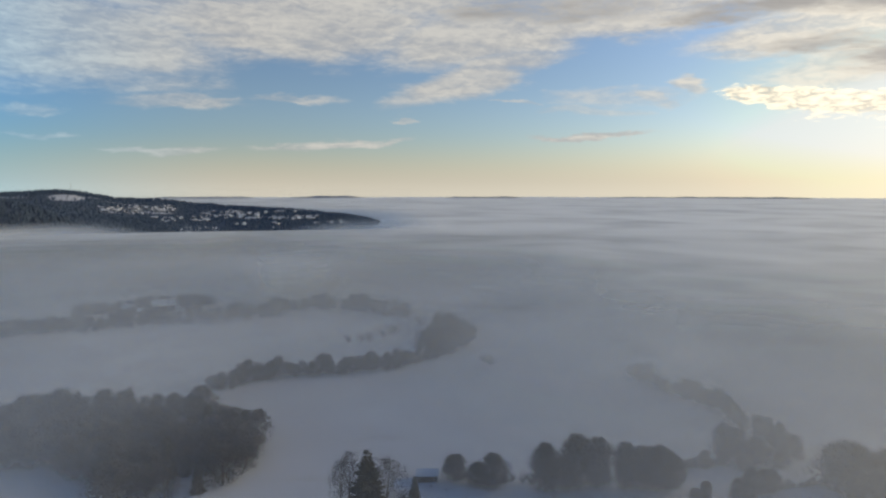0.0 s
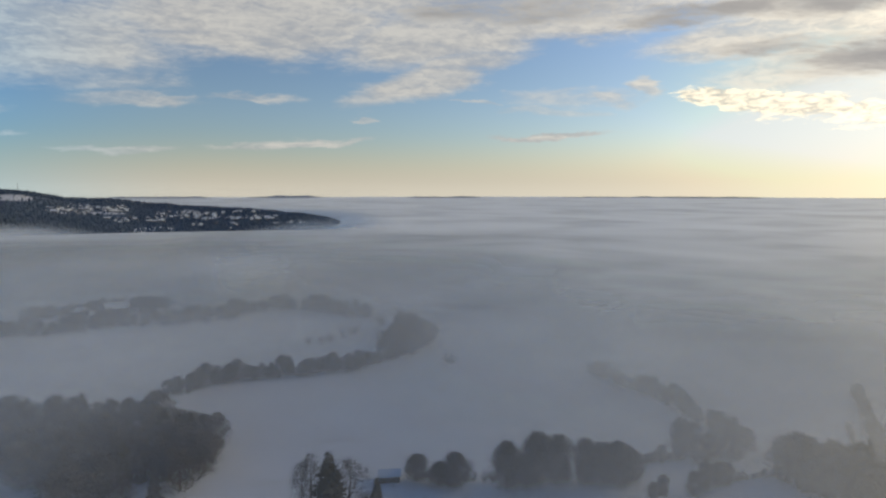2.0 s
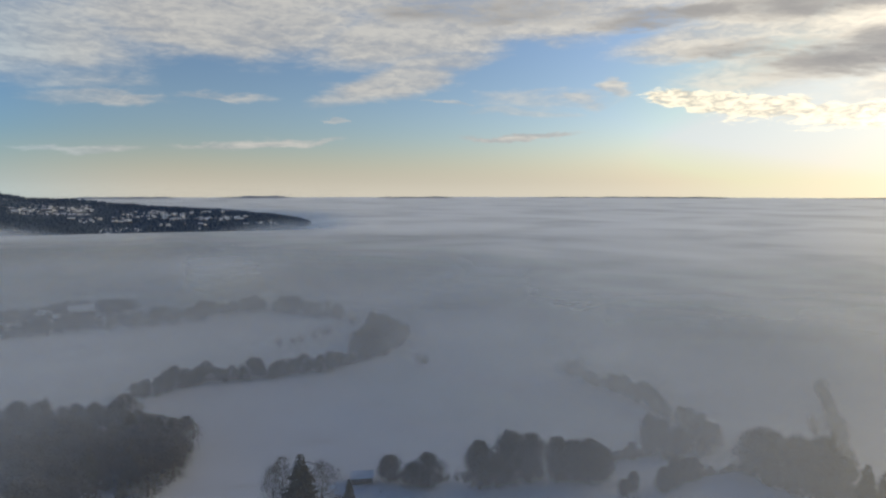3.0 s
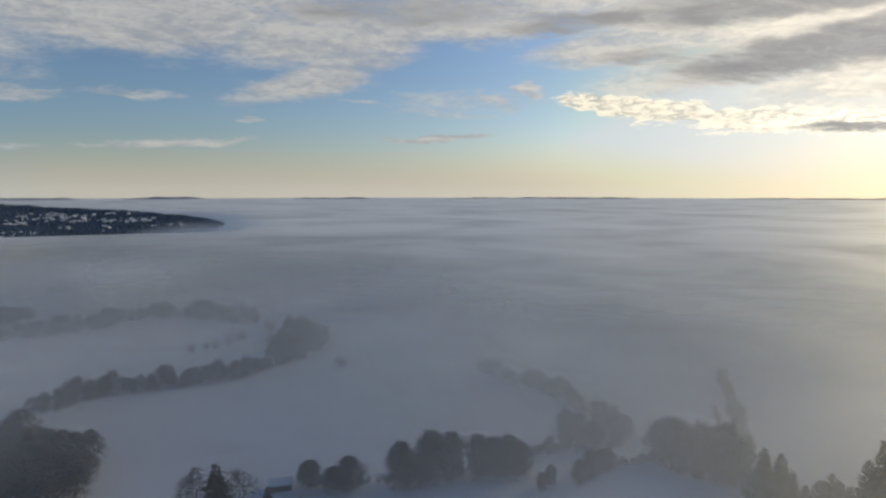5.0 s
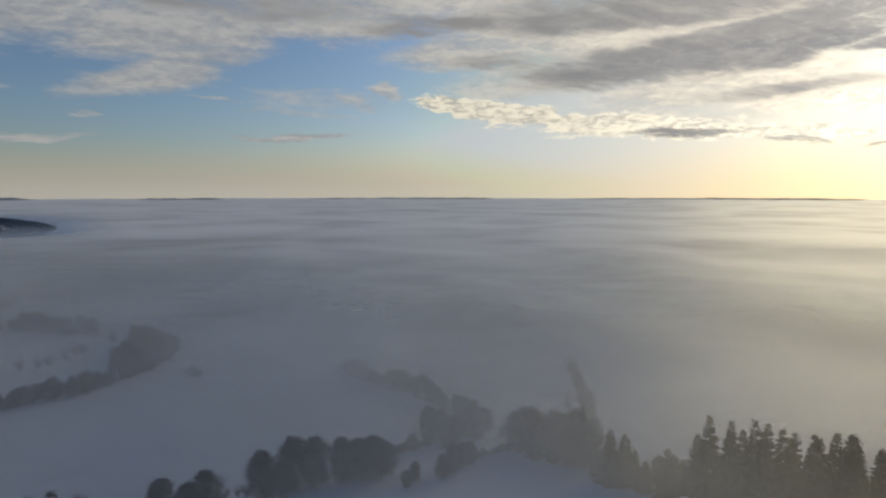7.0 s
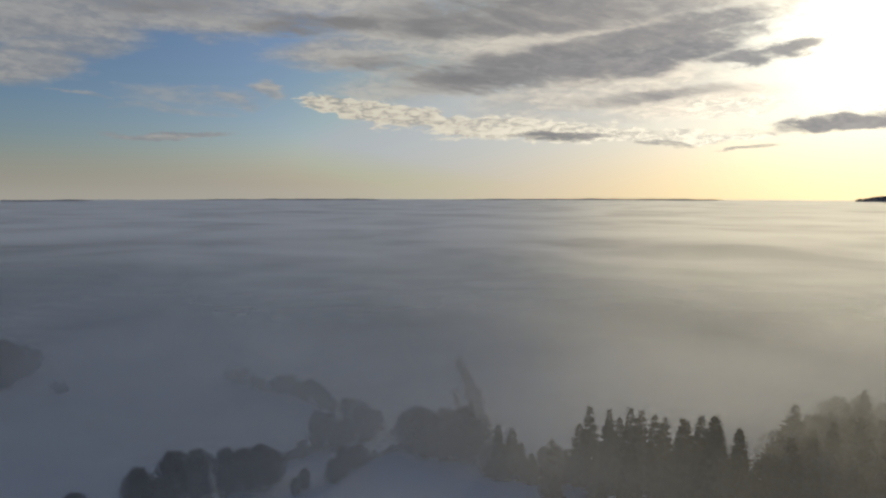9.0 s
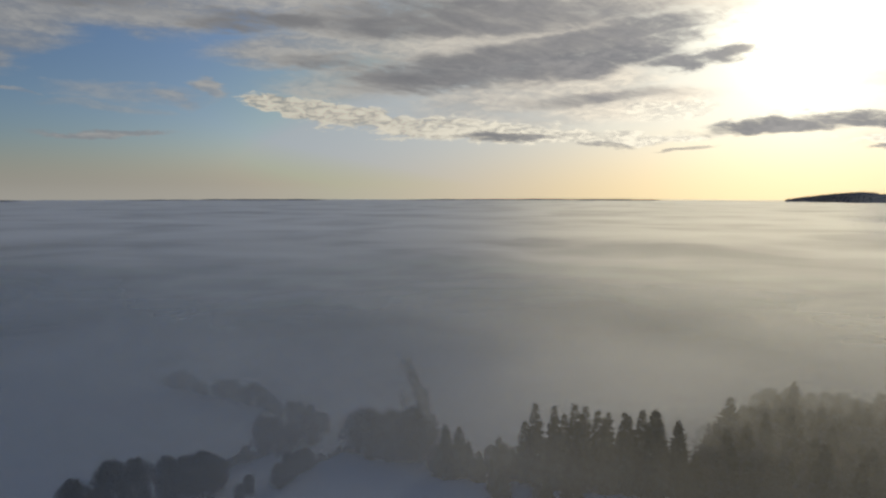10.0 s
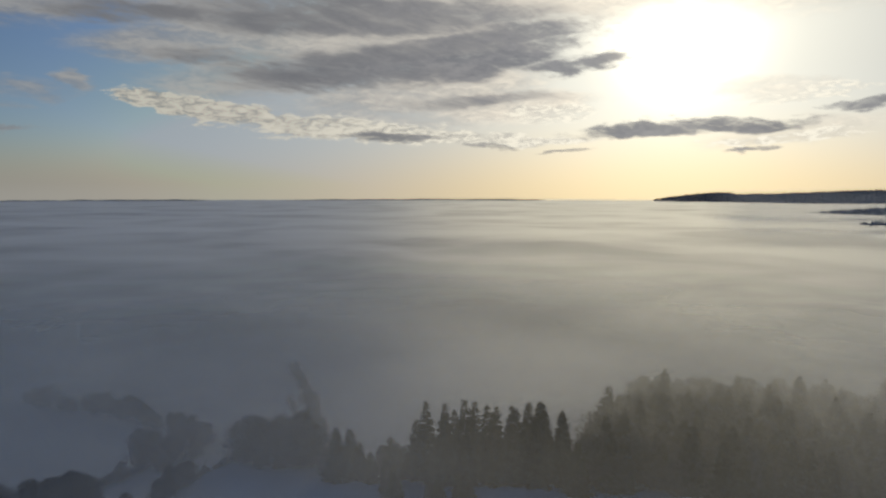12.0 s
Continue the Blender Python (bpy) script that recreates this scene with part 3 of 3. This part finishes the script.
        if p.z > 0.97 * h:
            p.z -= h * rng.uniform(0.05, 0.3)
        out = Vector((p.x, p.y, 0))
        way = (out.normalized() * 0.5 if out.length > 0.1 else Vector((0, 0, 0))) + Vector((rng.uniform(-1, 1), rng.uniform(-1, 1), rng.uniform(-0.4, 1.1)))
        blade(cv, cf, p, way.normalized(), h * rng.uniform(0.045, 0.09) * thick, h * rng.uniform(0.0032, 0.0065) * thick * thick, rng)
    return mesh("trunk", wv, wf, BARK), mesh("crown", cv, cf, TWIGS)


def spruce(h, spread, seed, whorls=20):
    rng = random.Random(seed)
    wv, wf, cv, cf = [], [], [], []
    tube(wv, wf, (0, 0, -0.4), (0, 0, h * 0.98), 0.016 * h + 0.04, 0.02, 7)
    for i in range(whorls):
        t = 0.07 + 0.92 * (i / (whorls - 1)) ** 0.95
        reach = spread * h * 0.5 * (1 - t) ** 0.8 * rng.uniform(0.85, 1.1) + 0.02 * h
        n = 10 if t < 0.7 else 7
        for j in range(n):
            a = i * 1.3 + j * 2 * math.pi / n + rng.uniform(-0.2, 0.2)
            r = reach * rng.uniform(0.7, 1.15)
            root = Vector((0, 0, t * h + rng.uniform(-0.02, 0.02) * h))
            out = Vector((math.cos(a), math.sin(a), 0))
            droop = rng.uniform(-0.45, -0.1) + 0.5 * t
            end = root + out * r + Vector((0, 0, droop * r))
            side = Vector((-out.y, out.x, 0))
            w = r * 0.30
            s = len(cv)
            mid = root.lerp(end, 0.55)
            cv.extend((root, mid + side * w + Vector((0, 0, -0.12 * r)), end, mid - side * w + Vector((0, 0, -0.12 * r)), mid + Vector((0, 0, 0.08 * r))))
            cf.extend(((s, s + 1, s + 4), (s + 1, s + 2, s + 4), (s + 2, s + 3, s + 4), (s + 3, s, s + 4)))
            for _ in range(5):
                q = root.lerp(end, rng.uniform(0.3, 1.0)) + side * rng.uniform(-0.6, 0.6) * w
                blade(cv, cf, q, (out * rng.uniform(0.2, 0.8) + side * rng.uniform(-0.6, 0.6) + Vector((0, 0, rng.uniform(-0.9, -0.1)))).normalized(), h * rng.uniform(0.025, 0.05), h * 0.008, rng)
    for _ in range(12):
        blade(cv, cf, Vector((0, 0, h * rng.uniform(0.93, 0.985))), Vector((rng.uniform(-0.5, 0.5), rng.uniform(-0.5, 0.5), 0.8)).normalized(), h * 0.03, h * 0.006, rng)
    return mesh("trunk", wv, wf, BARK), mesh("crown", cv, cf, NEEDLES)


def shrub(h, seed, twigs=500):
    rng = random.Random(seed)
    wv, wf, cv, cf = [], [], [], []
    for i in range(9):
        a = i * 0.75 + rng.uniform(-0.2, 0.2)
        e = Vector((math.cos(a) * h * rng.uniform(0.25, 0.75), math.sin(a) * h * rng.uniform(0.25, 0.75), h * rng.uniform(0.6, 0.95)))
        tube(wv, wf, (0.1 * math.cos(a), 0.1 * math.sin(a), -0.3), e, 0.05, 0.015, 4)
        for _ in range(twigs // 9):
            p = e * rng.uniform(0.25, 1.0) + Vector((rng.gauss(0, 1), rng.gauss(0, 1), rng.gauss(0, 0.6))) * h * 0.1
            p.z = max(p.z, 0.1)
            blade(cv, cf, p, Vector((rng.uniform(-1, 1), rng.uniform(-1, 1), rng.uniform(-0.2, 1))).normalized(), h * rng.uniform(0.10, 0.2), h * rng.uniform(0.012, 0.022), rng)
    return mesh("stems", wv, wf, BARK), mesh("crown", cv, cf, TWIGS)


KINDS = {
    "birch": [bare_tree(10, sp, 20 + i, tw, bo) for i, (sp, tw, bo) in enumerate(((0.72, 8500, 0.08), (0.8, 9000, 0.06), (0.62, 8000, 0.10), (0.86, 9000, 0.07), (0.7, 8500, 0.05)))],
    "wood": [bare_tree(10, 0.8, 40 + i, 1900, 0.05, 1.4) for i in range(4)],
    "sparse": [bare_tree(10, 0.7, 90, 1500, 0.15), bare_tree(10, 0.85, 91, 1700, 0.12)],
    "spruce": [spruce(10, sp, 60 + i, wh) for i, (sp, wh) in enumerate(((0.60, 20), (0.56, 22), (0.66, 18), (0.5, 22), (0.62, 20)))],
    "shrub": [shrub(10, 80 + i) for i in range(3)]}
LABELS = {
    "birch": ("bare_tree", "bare frosted deciduous tree with a dense rounded crown", "tree"),
    "wood": ("bare_tree", "bare grey deciduous tree in a fog-bound wood", "tree"),
    "sparse": ("bare_tree", "thin bare deciduous tree with open frosted branches", "tree"),
    "spruce": ("spruce_tree", "dark green spruce tree standing in snow", "tree"),
    "shrub": ("bush", "leafless grey-brown bush standing in snow", "bush")}
COUNT = [0]
JOINED = {}


def plant(kind, x, y, h, wide=1.0, group="", label="", which=None, turn=None, single=True):
    """One tree of its own with trunk and crown, h metres high."""
    i = COUNT[0]
    COUNT[0] += 1
    pick = KINDS[kind][(which if which is not None else i * 7 + i // 5) % len(KINDS[kind])]
    name, text, cat = LABELS[kind]
    if not single:
        JOINED.setdefault(group, []).append((pick, x, y, h, wide, i * 97.0))
        return
    ob = thing(name, label or text, cat, group)
    s = h / 10
    ob.matrix_basis = pose(x, y, ground_height(x, y) + 0.05, 0, 0, turn if turn is not None else i * 97.0) @ Matrix.Diagonal((s * wide, s * wide, s, 1))
    part(pick[0].name, pick[0], ob)
    part("crown", pick[1], ob)
    return ob


def strip(kind, line, width, count, h, seed, group, label="", spruces=0.0, single=True):
    """Trees along a bent line, scattered to its left by up to the width."""
    rng = random.Random(seed)
    p = [Vector(q) for q in line]
    lengths = [(b - a).length for a, b in zip(p, p[1:])]
    for i in range(count):
        s = (i + rng.random() * 0.9) / count * sum(lengths)
        for a, b, ln in zip(p, p[1:], lengths):
            if s <= ln or b is p[-1]:
                break
            s -= ln
        d = (b - a).normalized()
        at = a.lerp(b, min(1, s / ln)) + Vector((-d.y, d.x)) * rng.uniform(0, width)
        kd = "spruce" if rng.random() < spruces else kind
        plant(kd, at.x, at.y, h * rng.choice((0.55, 0.75, 0.9, 1.0, 1.25)) * rng.uniform(0.9, 1.1), rng.uniform(0.85, 1.25), group, label, single=single)


def inside(pt, poly):
    c = False
    for (x0, y0), (x1, y1) in zip(poly, poly[1:] + poly[:1]):
        if (y0 > pt[1]) != (y1 > pt[1]) and pt[0] < (x1 - x0) * (pt[1] - y0) / (y1 - y0) + x0:
            c = not c
    return c


def wood(poly, count, h, seed, group, kind="wood", spruces=0.1, label="", gap=3.0, single=True):
    rng = random.Random(seed)
    xs, ys = [q[0] for q in poly], [q[1] for q in poly]
    done = []
    for _ in range(count * 40):
        if len(done) >= count:
            break
        at = rng.uniform(min(xs), max(xs)), rng.uniform(min(ys), max(ys))
        if inside(at, poly) and all((at[0] - q[0]) ** 2 + (at[1] - q[1]) ** 2 > gap * gap for q in done):
            done.append(at)
            plant("spruce" if rng.random() < spruces else kind, *at, h * rng.uniform(0.7, 1.15), rng.uniform(0.9, 1.3), group, label, single=single)


# row of tall trees by the farm track
ROW = "tall trees along the field edge"
for x, y, h, w, k in ((4, 224, 10, 1.0, 1), (12, 219, 9, 1.1, 3), (17, 218, 13, 0.95, 4), (34, 215, 18, 0.8, 2), (40, 216, 12, 0.9, 1), (45, 219, 19.5, 0.75, 0), (52, 218, 19, 0.7, 4),
                      (61, 217, 17.5, 0.7, 2), (67, 217, 16, 0.75, 1), (72, 216, 16.5, 0.8, 3), (77, 218, 13, 0.8, 0)):
    plant("birch", x, y, h * 0.93, w * 1.25, ROW, which=k)
for x, y, h in ((23, 221, 4), (27, 221, 3.6), (30, 220, 4.4), (56, 220, 5), (81, 221, 3.5), (9, 222, 4), (21, 220, 3.2)):
    plant("shrub", x, y, h, 0.8, "bushes between the tall trees")
# spruce and thickets beside the shed
plant("spruce", -24, 206, 18, 1.4, label="tall dark spruce beside the field shed", which=2)
plant("sparse", -30, 208, 17, 0.8, label="thin bare tree close to the big spruce", which=0)
plant("sparse", -18, 207, 15, 1.2, label="spreading frosted tree close to the big spruce", which=1)
plant("sparse", -33, 209, 14, 0.7, label="slender bare sapling beside the big spruce", which=1)
plant("spruce", -9, 206, 9.5, 1.1, label="young dark spruce in front of the shed", which=0)
plant("shrub", -13, 207, 5, 0.8)
# trees at the near side of the track
for x, y, h, w in ((84, 207, 7.5, 0.9), (80, 205, 6, 1.0), (99, 209, 11.5, 0.8), (94, 206, 9, 0.9), (105, 213, 9, 0.8), (109, 215, 8, 0.9)):
    plant("birch", x, y, h, w, "young trees beside the track")
plant("birch", 94, 234, 7, 0.9, label="small round bare tree by the stream")
plant("shrub", 25, 378, 7.5, 0.9, label="lone round bush out in the snow field")
plant("shrub", 27.5, 377, 5.5, 0.9, label="low bush beside the lone bush in the field")
for x, y, h in ((36, 287, 1.0), (38, 288, 0.8), (-4, 219, 0.7), (1, 216, 0.8), (3, 217, 0.6)):
    plant("shrub", x, y, h, 1.2, label="small frozen tuft poking out of the snow")
# belt of trees along the river's near bend
strip("wood", [(-112, 327), (-86, 354), (-61, 355), (-29, 368), (-13, 382), (5, 403), (18, 440)], 9, 84, 8.5, 1, "trees along the river bend")
strip("wood", [(2, 402), (18, 432), (20, 452)], 22, 34, 11, 2, "trees at the river's bend", single=False)
strip("wood", [(18, 452), (6, 500)], 16, 14, 11, 12, "trees at the river's bend", single=False)
for x, y, h in ((-62, 432, 7), (-54, 436, 6.5), (-49, 438, 7), (-41, 450, 7.5), (-36, 458, 8), (-33, 464, 7), (-18, 494, 9), (-16, 490, 8)):
    plant("shrub", x, y, h, 0.7, "bushes along the meadow hedge")
# second belt with the farm behind it
strip("wood", [(-330, 448), (-298, 453), (-249, 468), (-201, 495), (-163, 506), (-133, 524), (-118, 556)], 24, 120, 9, 3, "trees along the second river bend", single=False)
strip("wood", [(-150, 540), (-90, 565), (-30, 520)], 22, 80, 9, 4, "trees along the second river bend", single=False)
strip("wood", [(-242, 728), (-200, 700), (-159, 676), (-100, 690)], 30, 60, 10, 5, "far trees in the fog", single=False)
strip("wood", [(-215, 900), (-165, 910), (-118, 922)], 14, 22, 9, 6, "far trees in the fog", single=False)
strip("shrub", [(-113, 778), (-63, 800)], 5, 10, 5, 7, "far hedge in the fog", single=False)
strip("shrub", [(-96, 722), (-70, 720)], 4, 7, 4, 8, "far hedge in the fog", single=False)
# great wood at the river
wood([(-66, 250), (-74, 268), (-88, 282), (-124, 302), (-180, 290), (-240, 292), (-260, 236), (-153, 232), (-126, 224), (-110, 203), (-78, 207), (-70, 234)], 72, 12.5, 9, "trees of the riverside wood", spruces=0.12, gap=4.0)
wood([(-70, 250), (-78, 266), (-90, 280), (-124, 300), (-180, 288), (-240, 290), (-260, 238), (-153, 234), (-124, 226), (-108, 205), (-80, 210), (-73, 234)], 210, 11, 19, "undergrowth of the riverside wood", spruces=0.05, gap=2.4, single=False)
# stream belt east of the field
strip("wood", [(105, 236), (127, 243), (129, 262), (122, 285), (118, 312), (104, 340), (98, 358)][::-1], 8, 56, 7.5, 10, "trees along the winding stream")
strip("wood", [(105, 237), (127, 244)], 9, 10, 10, 11, "trees along the winding stream")
# grove with a spruce
wood([(129, 222), (134, 207), (142, 192), (152, 196), (158, 210), (146, 224)], 30, 14, 13, "trees of the grove in the field", kind="wood", spruces=0.12, gap=2.4)
plant("spruce", 153, 206, 18.5, 0.9, label="pointed spruce rising out of the grove", which=3)
# avenue up the lane
strip("wood", [(166, 214), (173, 222), (185, 243), (202, 272), (223, 308)], 3, 30, 6.0, 14, "trees along the lane")
strip("wood", [(158, 217), (165, 228), (177, 248), (190, 268)], 2, 12, 4.5, 15, "trees along the lane")
# low hedges along the track and the lane's fence
strip("wood", [(77, 222), (84, 233), (105, 237)], 2, 26, 3.6, 31, "low hedge along the stream", single=False)
strip("wood", [(110, 216), (132, 222)], 1.5, 20, 2.4, 32, "low hedge along the fence line", single=False)
# conifers east of the lane
for x, y, h, w in ((147, 182, 17.5, 1.25), (150, 178, 17, 1.3), (145, 179, 13, 1.5), (152, 175, 12, 1.4), (152, 170, 10, 1.5), (156, 174, 8, 1.4), (160, 168, 14, 1.3), (163, 164, 11, 1.5), (148, 154, 10, 1.5), (152, 138, 11.5, 1.3), (156, 133, 12.5, 1.3), (159, 131, 10, 1.4), (150, 160, 8, 1.5)):
    plant("spruce", x, y, h, w, "spruces near the lane")
for x, y, h, w in ((158, 170, 11, 0.9), (161, 166, 12, 0.8), (155, 164, 8, 1.0), (149, 157, 9, 1.0), (144, 184, 10, 0.9), (153, 141, 8, 1.0)):
    plant("birch", x, y, h, w, "bare trees among the lane's spruces")
for x, y, h, w in ((168, 158, 27, 0.95), (165, 160, 21, 1.0), (172, 153, 26.5, 0.85), (175, 151, 24, 0.85), (177, 148, 27.5, 0.85), (179, 145, 27, 0.8), (182, 142, 26, 0.85), (185, 140, 25, 0.8),
                   (186, 134, 26.5, 0.95), (190, 130, 27.5, 1.0), (192, 126, 28.5, 1.0), (194, 128, 26, 0.9), (196, 120, 25.5, 0.85), (170, 150, 20, 1.0), (184, 134, 20, 1.0), (188, 126, 19, 1.0), (174, 155, 22, 0.9), (181, 148, 23, 0.9), (187, 143, 22, 0.9), (191, 136, 24, 0.9), (197, 128, 24, 0.9), (200, 122, 23, 0.9), (166, 152, 15, 1.1), (173, 144, 17, 1.1), (179, 137, 16, 1.1)):
    plant("spruce", x, y, h, w, "tall spruces at the forest's end")
# forest under the fog to the south-east
wood([(196, 118), (216, 122), (262, 136), (306, 112), (326, 60), (330, 0), (262, 4), (236, 40), (213, 76), (190, 108)], 150, 20, 17, "trees of the eastern forest", kind="spruce", spruces=0.8, gap=4.2)
wood([(200, 112), (216, 120), (258, 132), (302, 108), (320, 60), (326, 4), (266, 8), (240, 44), (216, 80), (194, 108)], 230, 16, 27, "canopy of the eastern forest", kind="wood", spruces=0.55, gap=3.0, single=False)
wood([(262, 138), (300, 142), (340, 100), (350, 40), (330, 40), (312, 104)], 40, 12, 18, "saplings at the forest's far edge", kind="wood", spruces=0.4, gap=3.5, single=False)


# ---------------------------------------------------------------- buildings
def slab(name, w, d, h, mat, at=(0, 0, 0), bevel=0.03):
    bm = bmesh.new()
    bmesh.ops.create_cube(bm, size=1)
    for q in bm.verts:
        q.co = (q.co.x * w + at[0], q.co.y * d + at[1], (q.co.z + 0.5) * h + at[2])
    if bevel:
        bmesh.ops.bevel(bm, geom=bm.edges[:], offset=bevel, segments=1, affect="EDGES")
    me = bpy.data.meshes.new(name)
    bm.to_mesh(me)
    bm.free()
    me.materials.append(mat)
    return me


def gable_walls(w, d, eave, rise, mat):
    x, y = w / 2, d / 2
    v = [(-x, -y, -0.6), (x, -y, -0.6), (x, y, -0.6), (-x, y, -0.6), (-x, -y, eave), (x, -y, eave), (x, y, eave), (-x, y, eave), (-x, 0, eave + rise), (x, 0, eave + rise)]
    return mesh("wall", v, [(0, 1, 5, 4), (2, 3, 7, 6), (1, 2, 6, 9, 5), (3, 0, 4, 8, 7), (3, 2, 1, 0)], mat)


def gable_roof(w, d, eave, rise, mat, over=0.5, thick=0.35, name="roof"):
    x, y = w / 2 + over, d / 2 + over
    drop = rise * over / (d / 2)
    v = []
    for z in (0.02, thick):
        v += [(-x, -y, eave - drop + z), (x, -y, eave - drop + z), (x, 0, eave + rise + z), (-x, 0, eave + rise + z), (x, y, eave - drop + z), (-x, y, eave - drop + z)]
    f = [(0, 3, 2, 1), (3, 5, 4, 2), (6, 7, 8, 9), (9, 8, 10, 11), (0, 1, 7, 6), (4, 5, 11, 10), (1, 2, 8, 7), (2, 4, 10, 8), (3, 0, 6, 9), (5, 3, 9, 11)]
    return mesh(name, v, f, mat)


def house(name, label, w, d, eave, rise, wall, windows=3, at=(0, 0, 0), turn=0, door=True, chimney=True, category="house", group=""):
    ob = thing(name, label, category, group, at, turn)
    part("wall", gable_walls(w, d, eave, rise, wall), ob)
    part("roof", gable_roof(w, d, eave, rise, ROOF_SNOW), ob, "roof under thick snow")
    for side in (-1, 1):
        for i in range(windows):
            x = -w / 2 + w * (i + 0.8) / (windows + 0.6)
            win = part("window", slab("window", 1.1, 0.12, 1.3, PALE_WOOD, (x, side * (d / 2 + 0.03), 1.0), 0.02), ob, "white window frame")
            part("pane", slab("pane", 0.9, 0.05, 1.1, GLASS, (x, side * (d / 2 + 0.09), 1.1), 0), win)
    if door:
        part("door", slab("door", 1.0, 0.1, 2.05, DARK_WOOD, (w / 2 - 1.2, -d / 2 - 0.04, 0.0), 0.02), ob)
    if chimney:
        part("chimney", slab("chimney", 0.7, 0.7, 1.5, DARK_WOOD, (w * 0.2, 0, eave + rise - 0.4), 0.03), ob)
    return ob


house("field_shed", "small dark timber shed with a snowy roof", 7.0, 5.0, 2.6, 1.2, DARK_WOOD, 0, (-5.5, 225, 0), 4, True, False, "shed")
house("barn", "large old barn with a snow-covered gable roof", 17, 12, 5.0, 4.2, DARK_WOOD, 4, (-233, 553, 0), 32, True, False, "barn")
house("farmhouse", "farmhouse with a steep snowy roof beside the barn", 10, 8, 4.0, 3.2, DARK_WOOD, 3, (-256, 542, 0), -30, True, True)
house("farm_outbuilding", "low farm outbuilding under snow beside the farmhouse", 9, 6, 2.8, 2.0, DARK_WOOD, 2, (-242, 537, 0), 20, True, False, "shed")
for x, y, h, k in ((-278, 535, 9, 0), (-283, 531, 10, 1), (-289, 537, 9, 2), (-268, 550, 9, 0), (-248, 564, 11, 1), (-242, 570, 10, 0), (-222, 573, 11, 2), (-218, 566, 10, 1), (-215, 577, 9, 0), (-211, 564, 8, 1), (-264, 527, 6, 2), (-250, 527, 6, 1), (-231, 537, 7, 0), (-224, 540, 6, 1)):
    plant("wood", x, y, h, 1.0, "trees round the farmyard", which=k, single=False)
wood([(-294, 533), (-278, 553), (-242, 573), (-209, 586), (-198, 572), (-215, 559), (-242, 559), (-268, 540), (-289, 522)], 46, 9.5, 33, "copse behind the farmyard", gap=2.5, single=False)

# village on the hillside
VILLAGE = [("village_house", "distant pale village house with a snowy roof", 11, 8, 4.5, 2.8, PALE_WOOD), ("village_house", "distant dark village house with a snowy roof", 12, 8, 4.0, 3.0, DARK_WOOD),
           ("village_house", "distant long dark village house with a snowy roof", 15, 8, 4.0, 2.8, DARK_WOOD)]
MESHES = [(gable_walls(w, d, e, r, m), gable_roof(w, d, e, r, ROOF_SNOW, 0.7, 0.5)) for _, _, w, d, e, r, m in VILLAGE]
rng = random.Random(77)
for az, el, da, de, n, big in ((-24.5, -1.35, 2.8, 0.22, 80, 1.0), (-21.3, -2.2, 2.4, 0.2, 24, 1.0), (-16.6, -1.95, 1.3, 0.28, 40, 1.0), (-18.6, -1.8, 1.2, 0.2, 16, 1.0), (-12.6, -2.15, 2.0, 0.14, 36, 1.0),
                               (-13.2, -1.62, 2.0, 0.08, 10, 1.0), (-15.6, -2.75, 2.2, 0.2, 9, 1.0), (-16.3, -3.5, 1.6, 0.18, 8, 1.1), (-9.8, -2.5, 1.6, 0.12, 8, 0.9)):
    for _ in range(n):
        a = az + rng.uniform(-da, da)
        e = el + rng.uniform(-de, de)
        s = min(0.97, max(0.02, ((e - table(WEST_FOOT, a)) / max(0.2, table(WEST_RIDGE, a) - table(WEST_FOOT, a)))) ** (1 / 0.9))
        x, y, z = west(a, s)
        i = rng.randrange(3)
        ob = thing(VILLAGE[i][0], VILLAGE[i][1], "house", "village houses on the hill", (x, y, z + 3.5), rng.choice((20, 35, 110, 60)) + rng.uniform(-12, 12))
        sc = big * rng.uniform(0.5, 0.85)
        ob.matrix_basis = ob.matrix_basis @ Matrix.Diagonal((sc, sc, sc, 1))
        part("wall", MESHES[i][0], ob)
        part("roof", MESHES[i][1], ob)
# mast on the hilltop
x, y, z = west(-28.9, 0.99)
mast = thing("radio_mast", "thin steel radio mast on the wooded hilltop", "mast", "", (x, y, z))
wv, wf = [], []
tube(wv, wf, (0, 0, -2), (0, 0, 34), 0.9, 0.5, 6)
part("pole", mesh("pole", wv, wf, STEEL), mast)
wv, wf = [], []
tube(wv, wf, (0, 0, 34), (0, 0, 40), 0.35, 0.1, 5)
part("antenna", mesh("antenna", wv, wf, STEEL), mast)


# woods in which single trees can't be told apart: one mesh each
for group, rows in JOINED.items():
    vs, fs, mats, base = [], [], [], 0
    for pick, x, y, h, wide, turn in rows:
        m = pose(x, y, ground_height(x, y), 0, 0, turn) @ Matrix.Diagonal((h / 10 * wide, h / 10 * wide, h / 10, 1))
        m = np.array(m)
        for slot, me in enumerate(pick):
            co = np.empty(len(me.vertices) * 3)
            me.vertices.foreach_get("co", co)
            vs.append(co.reshape(-1, 3) @ m[:3, :3].T + m[:3, 3])
            fs += [tuple(base + q for q in f.vertices) for f in me.polygons]
            mats += [slot] * len(me.polygons)
            base += len(me.vertices)
    me = mesh("far_wood", np.concatenate(vs).tolist(), fs, BARK)
    me.materials.append(TWIGS)
    me.polygons.foreach_set("material_index", mats)
    tagged(new("far_wood", me), "grey leafless " + ("hedge" if "hedge" in group else "trees") + " half hidden in the fog: " + group, "woodland", kind="stuff")
